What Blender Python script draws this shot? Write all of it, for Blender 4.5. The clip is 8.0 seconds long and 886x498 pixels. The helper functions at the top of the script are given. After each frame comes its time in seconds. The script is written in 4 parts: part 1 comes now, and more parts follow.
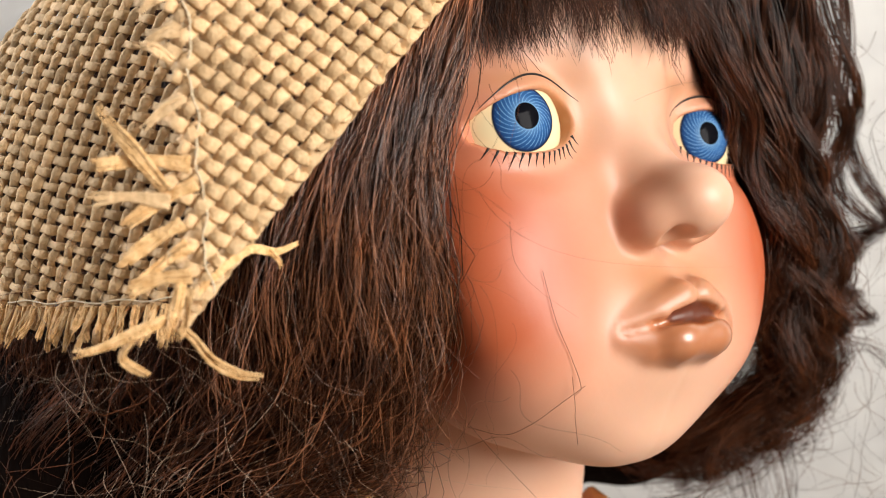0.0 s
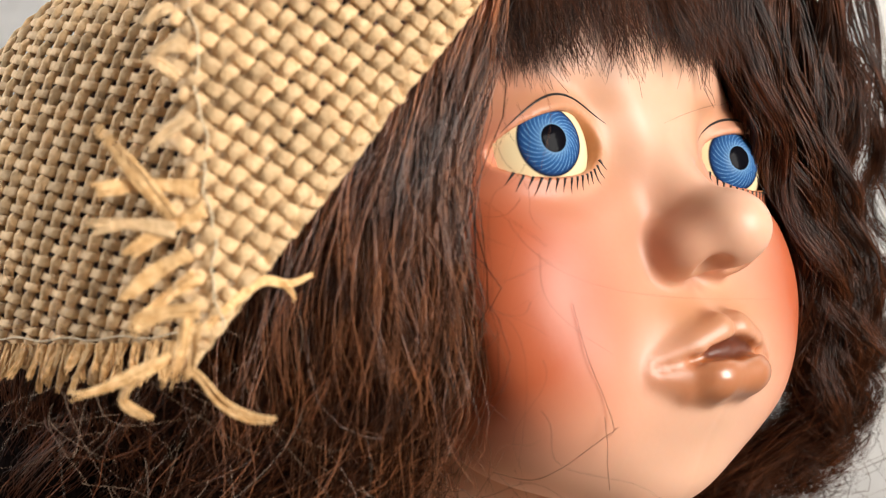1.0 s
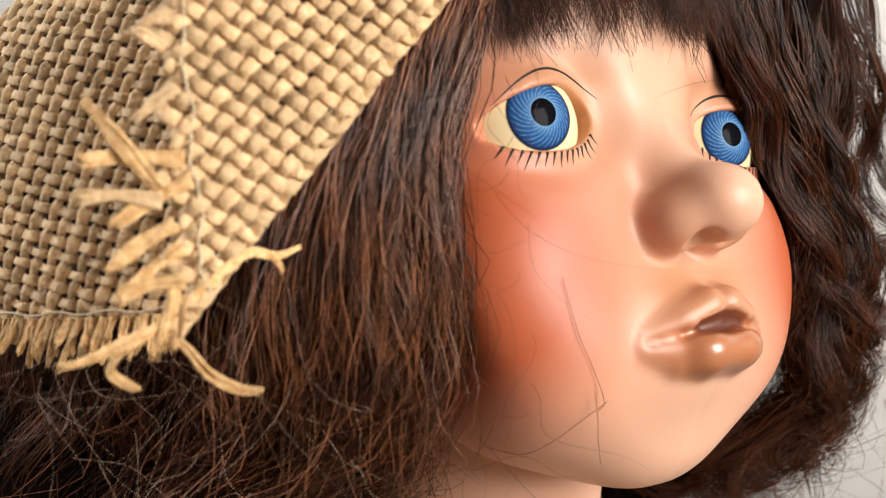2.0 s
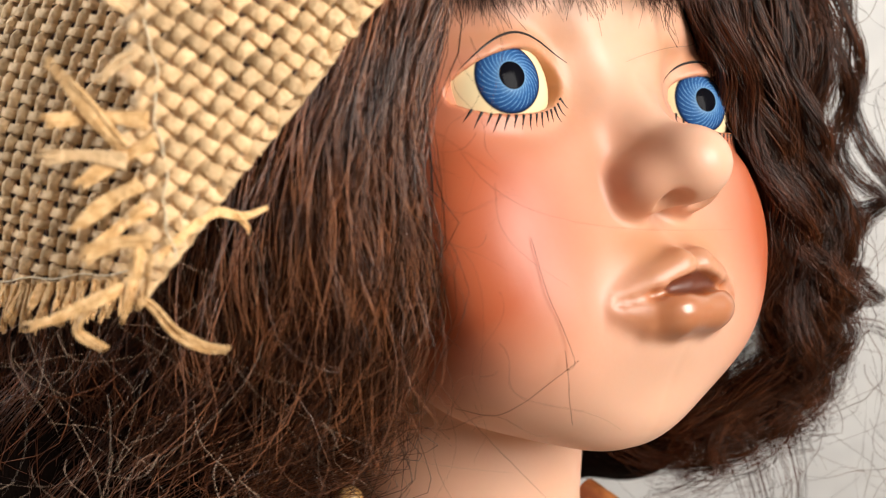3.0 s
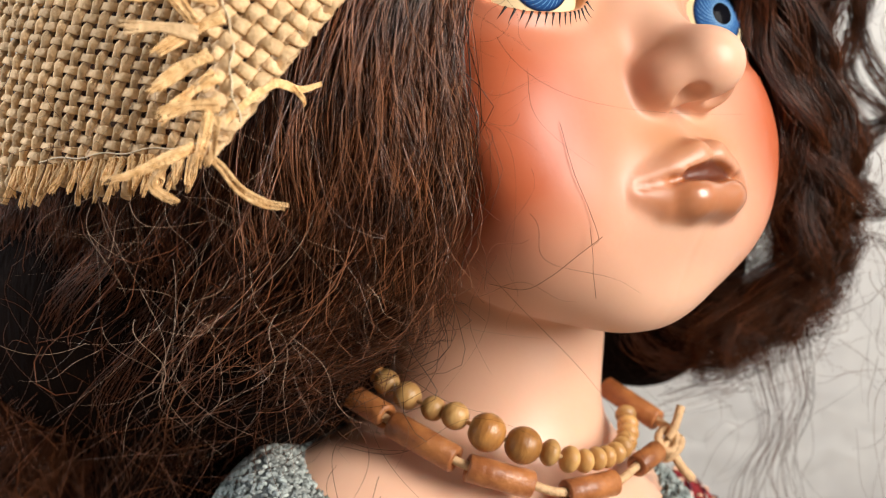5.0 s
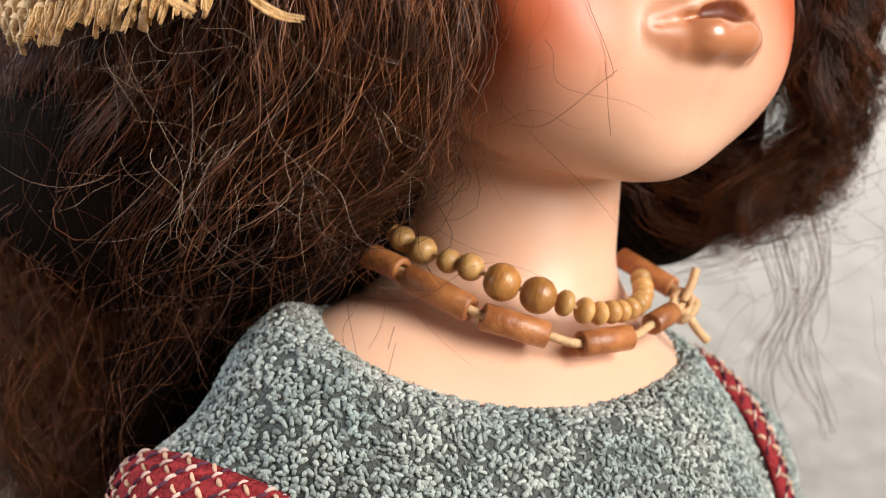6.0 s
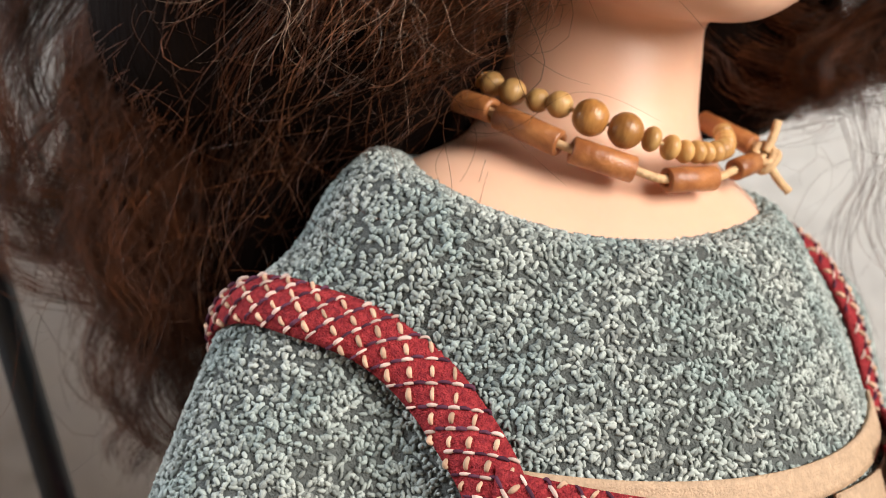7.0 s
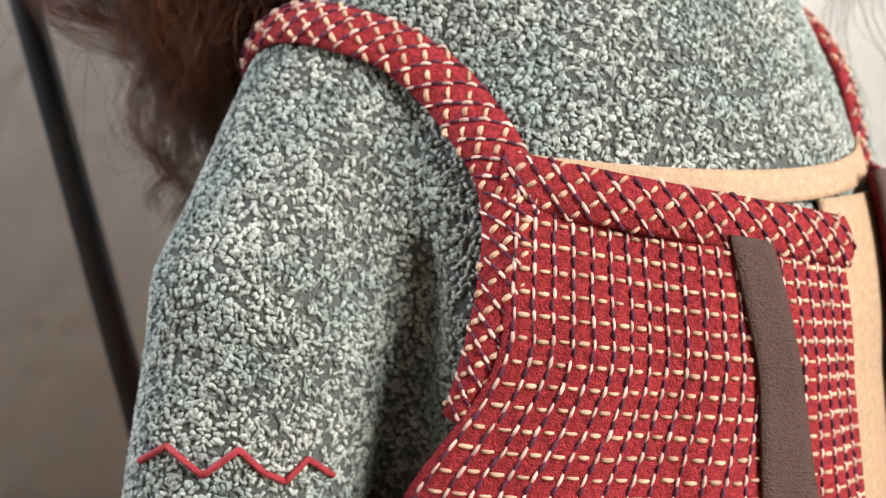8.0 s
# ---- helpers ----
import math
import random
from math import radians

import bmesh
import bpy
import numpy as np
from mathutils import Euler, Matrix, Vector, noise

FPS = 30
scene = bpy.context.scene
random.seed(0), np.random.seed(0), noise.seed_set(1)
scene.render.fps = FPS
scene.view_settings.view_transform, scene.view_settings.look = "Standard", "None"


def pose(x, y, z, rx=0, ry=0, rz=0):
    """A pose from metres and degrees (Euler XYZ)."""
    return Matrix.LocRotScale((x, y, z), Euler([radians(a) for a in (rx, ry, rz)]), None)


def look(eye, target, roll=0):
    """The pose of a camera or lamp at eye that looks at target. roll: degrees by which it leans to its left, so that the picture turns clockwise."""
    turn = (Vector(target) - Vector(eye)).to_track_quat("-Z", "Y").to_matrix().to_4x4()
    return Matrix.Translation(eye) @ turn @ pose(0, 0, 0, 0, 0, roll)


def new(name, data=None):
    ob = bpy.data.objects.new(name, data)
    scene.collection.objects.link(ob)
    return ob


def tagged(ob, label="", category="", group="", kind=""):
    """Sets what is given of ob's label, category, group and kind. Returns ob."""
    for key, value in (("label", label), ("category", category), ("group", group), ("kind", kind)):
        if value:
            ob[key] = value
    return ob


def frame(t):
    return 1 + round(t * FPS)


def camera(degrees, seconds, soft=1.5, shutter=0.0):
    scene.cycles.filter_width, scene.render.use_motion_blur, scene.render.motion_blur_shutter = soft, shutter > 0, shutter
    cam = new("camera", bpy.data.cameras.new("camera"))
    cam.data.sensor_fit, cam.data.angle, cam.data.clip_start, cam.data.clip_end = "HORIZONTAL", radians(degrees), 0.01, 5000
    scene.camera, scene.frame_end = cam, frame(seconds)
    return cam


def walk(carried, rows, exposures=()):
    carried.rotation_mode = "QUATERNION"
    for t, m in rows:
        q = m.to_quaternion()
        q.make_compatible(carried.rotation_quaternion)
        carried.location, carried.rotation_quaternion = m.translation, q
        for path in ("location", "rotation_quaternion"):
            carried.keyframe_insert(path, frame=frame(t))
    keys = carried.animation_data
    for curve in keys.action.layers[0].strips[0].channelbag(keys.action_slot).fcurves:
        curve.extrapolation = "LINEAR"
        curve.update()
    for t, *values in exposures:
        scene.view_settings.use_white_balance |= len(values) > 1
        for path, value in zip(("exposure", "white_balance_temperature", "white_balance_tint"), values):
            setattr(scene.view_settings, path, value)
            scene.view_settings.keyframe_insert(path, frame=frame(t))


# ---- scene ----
cam = camera(39.1, 8.0, soft=1.0)
METRES, EYE, TILT, LEAN, TURN = 0.21, 0.42, -8.0, 0.0, 0.0
ROWS = [
    (0.0, 0.0, 0.0, 0.0, 0.0, 0.0, -0.0),
    (0.5, -0.0109, 0.0494, -0.0084, -0.29, 0.8, -0.16),
    (1.0, -0.0333, 0.0767, -0.002, -0.75, 1.56, 0.17),
    (1.5, -0.0312, 0.0768, -0.0071, -0.61, 1.46, 0.16),
    (3.0, 0.0145, 0.071, -0.0486, -0.02, 1.11, 0.96),
    (3.5, 0.0209, 0.0288, -0.0682, 0.42, 1.14, 0.89),
    (4.0, 0.0044, -0.0021, -0.104, 0.62, 1.08, 0.65),
    (5.5, -0.0042, -0.0263, -0.2148, 0.89, 1.04, 0.31),
    (6.0, -0.0025, -0.0284, -0.3051, 1.57, 0.57, 0.45),
    (6.5, -0.0349, -0.0473, -0.3856, 2.49, 0.94, 0.59),
    (7.0, -0.0464, -0.0705, -0.5007, 3.8, 1.22, -0.22),
    (7.5, -0.0171, -0.1148, -0.6332, 4.38, 1.25, -0.19),
    (8.0, -0.0199, -0.1808, -0.8007, 5.12, 0.5, -1.11),
]
walk_rows = [(t, pose(0, 0, EYE, TILT, LEAN, TURN) @ pose(METRES * x, METRES * y, METRES * z, 90 + pitch, roll, yaw)) for t, x, y, z, yaw, pitch, roll in ROWS]
walk(cam, walk_rows, [(0.0, 0.0), (5.5, 0.1), (6.5, 0.2), (7.2, 0.24), (8.0, 0.45)])
cam.data.dof.use_dof = True
cam.data.dof.focus_distance = 0.25
cam.data.dof.aperture_fstop = 16.0

# ---- light ----
world = bpy.data.worlds.new("world")
scene.world = world
world.use_nodes = True
sky = world.node_tree.nodes.new("ShaderNodeTexSky")
sky.sky_type = "NISHITA"
sky.sun_disc = False
sky.sun_elevation = radians(40)
sky.sun_rotation = radians(80)
world.node_tree.links.new(sky.outputs[0], world.node_tree.nodes["Background"].inputs[0])
world.node_tree.nodes["Background"].inputs[1].default_value = 0.05


def area_light(name, eye, target, w, h, power, colour, spread=180):
    data = bpy.data.lights.new(name, "AREA")
    data.shape, data.size, data.size_y, data.energy, data.color = "RECTANGLE", w, h, power, colour
    data.spread = radians(spread)
    ob = new(name, data)
    ob.matrix_world = look(eye, target)
    return ob


area_light("window_daylight", (0.86, -0.44, 0.76), (0.0, 0.25, 0.36), 0.58, 0.72, 25.5, (1.0, 0.95, 0.88))
# unseen fill from the left, added to lift the wall, hat and sleeve
area_light("side_fill_light", (-1.2, 0.12, 0.92), (-0.20, 0.40, 0.35), 0.60, 0.8, 16, (0.92, 0.95, 1.0), 170)


# ---- materials ----
def material(name, colour, rough=0.6, metal=0.0, noise_scale=0.0, vary=0.25, bump=0.0, bump_scale=400.0, island=0.0, sss=0.0, coat=0.0, second=None, spec=0.5, stretch=(1, 1, 1), obj_rand=0.0):
    m = bpy.data.materials.new(name)
    m.use_nodes = True
    nt = m.node_tree
    n, l = nt.nodes, nt.links
    b = n["Principled BSDF"]
    b.inputs["Roughness"].default_value = rough
    b.inputs["Metallic"].default_value = metal
    b.inputs["Specular IOR Level"].default_value = spec
    if coat:
        b.inputs["Coat Weight"].default_value = coat
        b.inputs["Coat Roughness"].default_value = 0.08
    if sss:
        b.inputs["Subsurface Weight"].default_value = sss
        b.inputs["Subsurface Radius"].default_value = (1.0, 0.45, 0.25)
        b.inputs["Subsurface Scale"].default_value = 0.004
    tc = n.new("ShaderNodeTexCoord")
    mp = n.new("ShaderNodeMapping")
    mp.inputs["Scale"].default_value = stretch
    l.new(tc.outputs["Object"], mp.inputs["Vector"])
    mix = n.new("ShaderNodeMix")
    mix.data_type = "RGBA"
    dark = second or tuple(c * (1 - vary) for c in colour)
    mix.inputs["A"].default_value = (*colour, 1)
    mix.inputs["B"].default_value = (*dark, 1)
    mix.inputs["Factor"].default_value = 0.0
    if noise_scale:
        a = n.new("ShaderNodeTexNoise")
        a.inputs["Scale"].default_value = noise_scale
        a.inputs["Detail"].default_value = 6
        l.new(mp.outputs[0], a.inputs["Vector"])
        r = n.new("ShaderNodeMapRange")
        r.inputs["From Min"].default_value, r.inputs["From Max"].default_value = 0.35, 0.65
        l.new(a.outputs["Fac"], r.inputs["Value"])
        l.new(r.outputs[0], mix.inputs["Factor"])
    out = mix.outputs["Result"]
    if island or obj_rand:
        if island:
            src = n.new("ShaderNodeNewGeometry").outputs["Random Per Island"]
        else:
            src = n.new("ShaderNodeObjectInfo").outputs["Random"]
        amount = island or obj_rand
        hs = n.new("ShaderNodeHueSaturation")
        r2 = n.new("ShaderNodeMapRange")
        r2.inputs["To Min"].default_value, r2.inputs["To Max"].default_value = 1 - amount, 1 + amount
        l.new(src, r2.inputs["Value"])
        l.new(r2.outputs[0], hs.inputs["Value"])
        l.new(out, hs.inputs["Color"])
        out = hs.outputs["Color"]
    l.new(out, b.inputs["Base Color"])
    if bump:
        a2 = n.new("ShaderNodeTexNoise")
        a2.inputs["Scale"].default_value = bump_scale
        a2.inputs["Detail"].default_value = 5
        l.new(mp.outputs[0], a2.inputs["Vector"])
        bp = n.new("ShaderNodeBump")
        bp.inputs["Strength"].default_value = bump
        bp.inputs["Distance"].default_value = 0.001
        l.new(a2.outputs["Fac"], bp.inputs["Height"])
        l.new(bp.outputs[0], b.inputs["Normal"])
    return m


def ramp(nt, fac, stops, mode="LINEAR"):
    r = nt.nodes.new("ShaderNodeValToRGB")
    r.color_ramp.interpolation = mode
    els = r.color_ramp.elements
    while len(els) < len(stops):
        els.new(0.5)
    for e, (p, c) in zip(els, stops):
        e.position, e.color = p, (*c, 1)
    nt.links.new(fac, r.inputs["Fac"])
    return r.outputs["Color"]


def skin_material():
    m = material("painted_porcelain", (0.735, 0.435, 0.30), rough=0.44, noise_scale=45, vary=0.06, bump=0.03, bump_scale=900, sss=0.12)
    nt = m.node_tree
    n, l = nt.nodes, nt.links
    b = n["Principled BSDF"]
    col = b.inputs["Base Color"].links[0].from_socket
    # the first two tints also hold facial shade painted into the skin
    for key, c in (("blush_and_shade", (0.47, 0.10, 0.035)), ("shade_and_lid_paint", (0.46, 0.19, 0.07)), ("lip", (0.37, 0.105, 0.022)), ("lip_deep", (0.12, 0.03, 0.014))):
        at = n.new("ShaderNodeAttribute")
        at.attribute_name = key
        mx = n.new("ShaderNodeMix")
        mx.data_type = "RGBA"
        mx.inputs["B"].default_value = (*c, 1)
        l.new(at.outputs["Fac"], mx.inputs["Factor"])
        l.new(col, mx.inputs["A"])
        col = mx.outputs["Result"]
        if key == "lip":
            mr = n.new("ShaderNodeMapRange")
            mr.inputs["To Min"].default_value, mr.inputs["To Max"].default_value = 0.44, 0.34
            l.new(at.outputs["Fac"], mr.inputs["Value"])
            l.new(mr.outputs[0], b.inputs["Roughness"])
    gloss = n.new("ShaderNodeAttribute")
    gloss.attribute_name = "gloss"
    l.new(gloss.outputs["Fac"], b.inputs["Coat Weight"])
    b.inputs["Coat Roughness"].default_value = 0.17
    l.new(col, b.inputs["Base Color"])
    return m


def eye_material():
    m = bpy.data.materials.new("glass_eye")
    m.use_nodes = True
    nt = m.node_tree
    n, l = nt.nodes, nt.links
    b = n["Principled BSDF"]
    b.inputs["Roughness"].default_value = 0.12
    b.inputs["Specular IOR Level"].default_value = 0.03
    b.inputs["Coat Weight"].default_value = 0.0
    b.inputs["Coat Roughness"].default_value = 0.02
    at = n.new("ShaderNodeAttribute")
    at.attribute_name = "gaze"
    sep = n.new("ShaderNodeSeparateXYZ")
    l.new(at.outputs["Vector"], sep.inputs[0])
    # swirling light streaks round the pupil
    wv = n.new("ShaderNodeMath")
    wv.operation = "MULTIPLY_ADD"
    l.new(sep.outputs["Z"], wv.inputs[0])
    wv.inputs[1].default_value = 1.6
    ang = n.new("ShaderNodeMath")
    ang.operation = "ARCTAN2"
    l.new(sep.outputs["Y"], ang.inputs[0])
    l.new(sep.outputs["X"], ang.inputs[1])
    l.new(ang.outputs[0], wv.inputs[2])
    mul = n.new("ShaderNodeMath")
    mul.operation = "MULTIPLY"
    mul.inputs[1].default_value = 27.0
    l.new(wv.outputs[0], mul.inputs[0])
    sn = n.new("ShaderNodeMath")
    sn.operation = "SINE"
    l.new(mul.outputs[0], sn.inputs[0])
    nz = n.new("ShaderNodeTexNoise")
    nz.inputs["Scale"].default_value = 9.0
    l.new(at.outputs["Vector"], nz.inputs["Vector"])
    ad = n.new("ShaderNodeMath")
    ad.operation = "MULTIPLY"
    l.new(sn.outputs[0], ad.inputs[0])
    l.new(nz.outputs["Fac"], ad.inputs[1])
    streak = ramp(nt, ad.outputs[0], [(0.0, (0.016, 0.065, 0.19)), (0.28, (0.032, 0.115, 0.30)), (0.5, (0.17, 0.33, 0.55))])
    base = ramp(nt, sep.outputs["Z"], [(0.0, (0.004, 0.004, 0.006)), (0.365, (0.004, 0.004, 0.006)), (0.39, (0.16, 0.32, 0.55)), (0.6, (0.045, 0.14, 0.34)), (0.88, (0.012, 0.04, 0.14)), (0.96, (0.01, 0.015, 0.03)), (1.0, (0.80, 0.66, 0.40))])
    mask = ramp(nt, sep.outputs["Z"], [(0.37, (0, 0, 0)), (0.43, (0.55, 0.55, 0.55)), (0.82, (0.55, 0.55, 0.55)), (0.92, (0, 0, 0))])
    mx = n.new("ShaderNodeMix")
    mx.data_type = "RGBA"
    l.new(mask, mx.inputs["Factor"])
    l.new(base, mx.inputs["A"])
    l.new(streak, mx.inputs["B"])
    l.new(mx.outputs["Result"], b.inputs["Base Color"])
    return m


SKIN = skin_material()
EYE_GLASS = eye_material()
BLACK_PAINT = material("black_face_paint", (0.015, 0.012, 0.012), rough=0.4, noise_scale=200)
STRAW = material("woven_raffia", (0.77, 0.54, 0.31), rough=0.7, noise_scale=600, second=(0.57, 0.375, 0.195), bump=0.45, bump_scale=1300, obj_rand=0.20, spec=0.25)
STRAW_GOLD = material("golden_raffia", (0.82, 0.54, 0.27), rough=0.7, noise_scale=700, second=(0.58, 0.33, 0.13), bump=0.6, bump_scale=1500, obj_rand=0.25, spec=0.3)
THREAD = material("pale_sewing_thread", (0.76, 0.62, 0.42), rough=0.8, noise_scale=2000)
HAIR = material("brown_doll_hair", (0.105, 0.034, 0.013), rough=0.33, noise_scale=120, second=(0.040, 0.013, 0.006), island=0.85, spec=0.2)
# near-black: the shade deep inside the hair is put into this colour
HAIR_DEEP = material("shaded_hair_mass", (0.006, 0.003, 0.002), rough=0.85, noise_scale=300, bump=0.8, bump_scale=700, stretch=(1, 1, 0.1), spec=0.05)
# lit copy of the hair: highlights of the top strands are in the colour
HAIR_LIT = material("lit_doll_hair", (0.36, 0.14, 0.06), rough=0.32, noise_scale=120, second=(0.12, 0.05, 0.028), island=0.7, spec=0.6)
# paler hair colour that stands in for light glinting on loose hairs
HAIR_PALE = material("sunlit_tone_hair", (0.42, 0.28, 0.19), rough=0.35, noise_scale=120, island=0.6, spec=0.6)
WOOL = material("grey_green_boucle_wool", (0.365, 0.385, 0.36), rough=0.95, noise_scale=60, second=(0.24, 0.285, 0.275), island=0.5, spec=0.15)
# darker than the loops: shade in their gaps is put into the colour
WOOL_BASE = material("shaded_wool_ground", (0.125, 0.135, 0.13), rough=1.0, noise_scale=800, bump=1.0, bump_scale=1500, spec=0.1)
TWEED = material("red_wool_tweed", (0.42, 0.045, 0.050), rough=0.95, noise_scale=900, second=(0.22, 0.02, 0.028), bump=1.0, bump_scale=2200, spec=0.15)
PALE_YARN = material("pale_pink_yarn", (0.66, 0.42, 0.29), rough=0.9, noise_scale=500, island=0.25, spec=0.15)
PINK_YARN = material("pale_pink_white_yarn", (0.70, 0.50, 0.44), rough=0.9, noise_scale=500, island=0.25, spec=0.15)
PURPLE_YARN = material("dark_purple_yarn", (0.10, 0.035, 0.06), rough=0.95, noise_scale=500, island=0.3, spec=0.1)
LINING = material("beige_grosgrain_lining", (0.50, 0.34, 0.22), rough=0.6, noise_scale=600, vary=0.2, bump=0.5, bump_scale=1600, spec=0.4)
RIBBON = material("brown_grosgrain_ribbon", (0.085, 0.042, 0.034), rough=0.7, noise_scale=900, bump=0.9, bump_scale=1800)
BEAD = material("honey_wood_bead", (0.42, 0.19, 0.05), rough=0.35, noise_scale=180, second=(0.26, 0.105, 0.026), bump=0.25, bump_scale=500, obj_rand=0.25, coat=0.15, stretch=(1, 1, 3))
PALE_BEAD = material("pale_wood_bead", (0.56, 0.33, 0.12), rough=0.4, noise_scale=180, second=(0.42, 0.21, 0.065), bump=0.25, bump_scale=500, obj_rand=0.2, stretch=(1, 1, 3))
TUBE_WOOD = material("reddish_wood_tube", (0.42, 0.16, 0.05), rough=0.42, noise_scale=220, second=(0.25, 0.08, 0.024), bump=0.4, bump_scale=600, obj_rand=0.15, coat=0.1)
CORD = material("pale_leather_cord", (0.66, 0.42, 0.22), rough=0.7, noise_scale=500, bump=0.5, bump_scale=900)
RED_THREAD = material("red_embroidery_thread", (0.38, 0.03, 0.04), rough=0.8, noise_scale=600, bump=0.6, bump_scale=2000)
WALL = material("white_textured_plaster", (0.87, 0.87, 0.86), rough=0.9, noise_scale=60, second=(0.80, 0.80, 0.80), bump=0.35, bump_scale=70)
WALL.node_tree.nodes["Bump"].inputs["Distance"].default_value = 0.004
POLE = material("black_lacquered_metal", (0.014, 0.02, 0.028), rough=0.4, noise_scale=60)
FLOOR = material("brown_wood_floor", (0.22, 0.15, 0.09), rough=0.5, noise_scale=6, bump=0.2, bump_scale=40, stretch=(1, 8, 1))
ROOM = material("plain_taupe_paint", (0.32, 0.295, 0.27), rough=0.8, noise_scale=20, vary=0.1)


# ---- mesh helpers ----
def mesh_object(name, verts, faces, mats, parent=None, smooth=True, attrs=None, mat_index=None):
    me = bpy.data.meshes.new(name)
    if isinstance(faces, np.ndarray):
        n = len(faces)
        me.vertices.add(len(verts))
        me.vertices.foreach_set("co", np.asarray(verts, dtype=np.float32).ravel())
        me.loops.add(4 * n)
        me.loops.foreach_set("vertex_index", faces.astype(np.int32).ravel())
        me.polygons.add(n)
        me.polygons.foreach_set("loop_start", np.arange(0, 4 * n, 4, dtype=np.int32))
        me.update(calc_edges=True)
    else:
        me.from_pydata(np.asarray(verts, dtype=float).tolist(), [], [list(map(int, f)) for f in faces])
    for m in mats if isinstance(mats, (list, tuple)) else [mats]:
        me.materials.append(m)
    if smooth:
        me.polygons.foreach_set("use_smooth", np.ones(len(me.polygons), dtype=bool))
    if mat_index is not None:
        me.polygons.foreach_set("material_index", np.asarray(mat_index, dtype=np.int32))
    for key, (kind, data) in (attrs or {}).items():
        at = me.attributes.new(key, kind, "POINT")
        at.data.foreach_set("value" if kind == "FLOAT" else "vector", np.asarray(data, dtype=np.float32).ravel())
    me.update()
    ob = new(name, me)
    if parent is not None:
        ob.parent = parent
    return ob


def part(name, bm, mat, parent, label=""):
    me = bpy.data.meshes.new(name)
    bm.to_mesh(me)
    bm.free()
    me.materials.append(mat)
    me.polygons.foreach_set("use_smooth", np.ones(len(me.polygons), dtype=bool))
    ob = new(name, me)
    ob.parent = parent
    return tagged(ob, label)


def thing(name, label, category, place=(0, 0, 0), group="", kind=""):
    ob = new(name)
    ob.location = place
    ob.empty_display_size = 0.02
    return tagged(ob, label, category, group, kind)


def box_bm(lo, hi, bevel=0.0):
    bm = bmesh.new()
    bmesh.ops.create_cube(bm, size=1)
    for v in bm.verts:
        v.co = [lo[i] + (v.co[i] + 0.5) * (hi[i] - lo[i]) for i in range(3)]
    if bevel:
        bmesh.ops.bevel(bm, geom=list(bm.edges), offset=bevel, segments=2, affect="EDGES")
    return bm


def surface_nets(f, lo, hi, h):
    """A closed mesh of the surface where the distance function f is zero."""
    ax = [np.arange(lo[i], hi[i] + h, h, dtype=np.float32) for i in range(3)]
    B = 6
    ax = [np.append(a, a[-1] + h * np.arange(1, 1 + (-len(a)) % B)) for a in ax]
    mid = [a.reshape(-1, B).mean(1) for a in ax]
    C = np.stack(np.meshgrid(*mid, indexing="ij"), -1)
    coarse = f(C.reshape(-1, 3)).reshape(C.shape[:3])
    val = np.repeat(np.repeat(np.repeat(coarse, B, 0), B, 1), B, 2)
    X = val
    off = np.stack(np.meshgrid(*[np.arange(B)] * 3, indexing="ij"), -1)
    near = np.argwhere(np.abs(coarse) < B * h * 1.35)
    for part_ in np.array_split(near, max(1, len(near) // 2000)):
        gi = part_[:, None, None, None, :] * B + off[None]
        gi = gi.reshape(-1, 3)
        pts = np.stack([ax[i][gi[:, i]] for i in range(3)], 1)
        val[gi[:, 0], gi[:, 1], gi[:, 2]] = f(pts)
    ins = val < 0
    corners = [(i, j, k) for i in (0, 1) for j in (0, 1) for k in (0, 1)]
    nx, ny, nz = X.shape
    cut = lambda a, c: a[c[0]:nx - 1 + c[0], c[1]:ny - 1 + c[1], c[2]:nz - 1 + c[2]]
    count = sum(cut(ins, c).astype(np.int8) for c in corners)
    mixed = (count > 0) & (count < 8)
    ids = -np.ones(mixed.shape, dtype=np.int64)
    cells = np.argwhere(mixed)
    ids[mixed] = np.arange(len(cells))
    p, w = np.zeros((len(cells), 3)), np.zeros(len(cells))
    cv = {c: val[cells[:, 0] + c[0], cells[:, 1] + c[1], cells[:, 2] + c[2]] for c in corners}
    for a in corners:
        for d in range(3):
            if a[d] == 0:
                b = tuple(1 if i == d else a[i] for i in range(3))
                va, vb = cv[a], cv[b]
                x = (va < 0) != (vb < 0)
                t = np.where(x, va / np.where(x, va - vb, 1), 0)
                q = np.array(a)[None] + t[:, None] * (np.array(b) - np.array(a))[None]
                p += q * x[:, None]
                w += x
    verts = np.array(lo)[None] + h * (cells + p / w[:, None])
    faces = []
    for d in range(3):
        e1, e2 = [(1, 2), (2, 0), (0, 1)][d]
        sl0 = [slice(None)] * 3
        sl1 = [slice(None)] * 3
        sl0[d], sl1[d] = slice(0, -1), slice(1, None)
        a, b = ins[tuple(sl0)], ins[tuple(sl1)]
        for way in (0, 1):
            e = np.argwhere((a & ~b) if way == 0 else (~a & b))
            ok = (e[:, e1] > 0) & (e[:, e2] > 0) & (e[:, e1] < val.shape[e1] - 1) & (e[:, e2] < val.shape[e2] - 1)
            e = e[ok]
            o1, o2 = np.eye(3, dtype=int)[e1], np.eye(3, dtype=int)[e2]
            quad = np.stack([ids[tuple((e - s).T)] for s in (o1 + o2, o2, 0 * o1, o1)], 1)
            faces.append(quad if way == 0 else quad[:, ::-1])
    faces = np.concatenate(faces)
    g = h * 0.25
    for _ in range(2):
        d0 = f(verts)
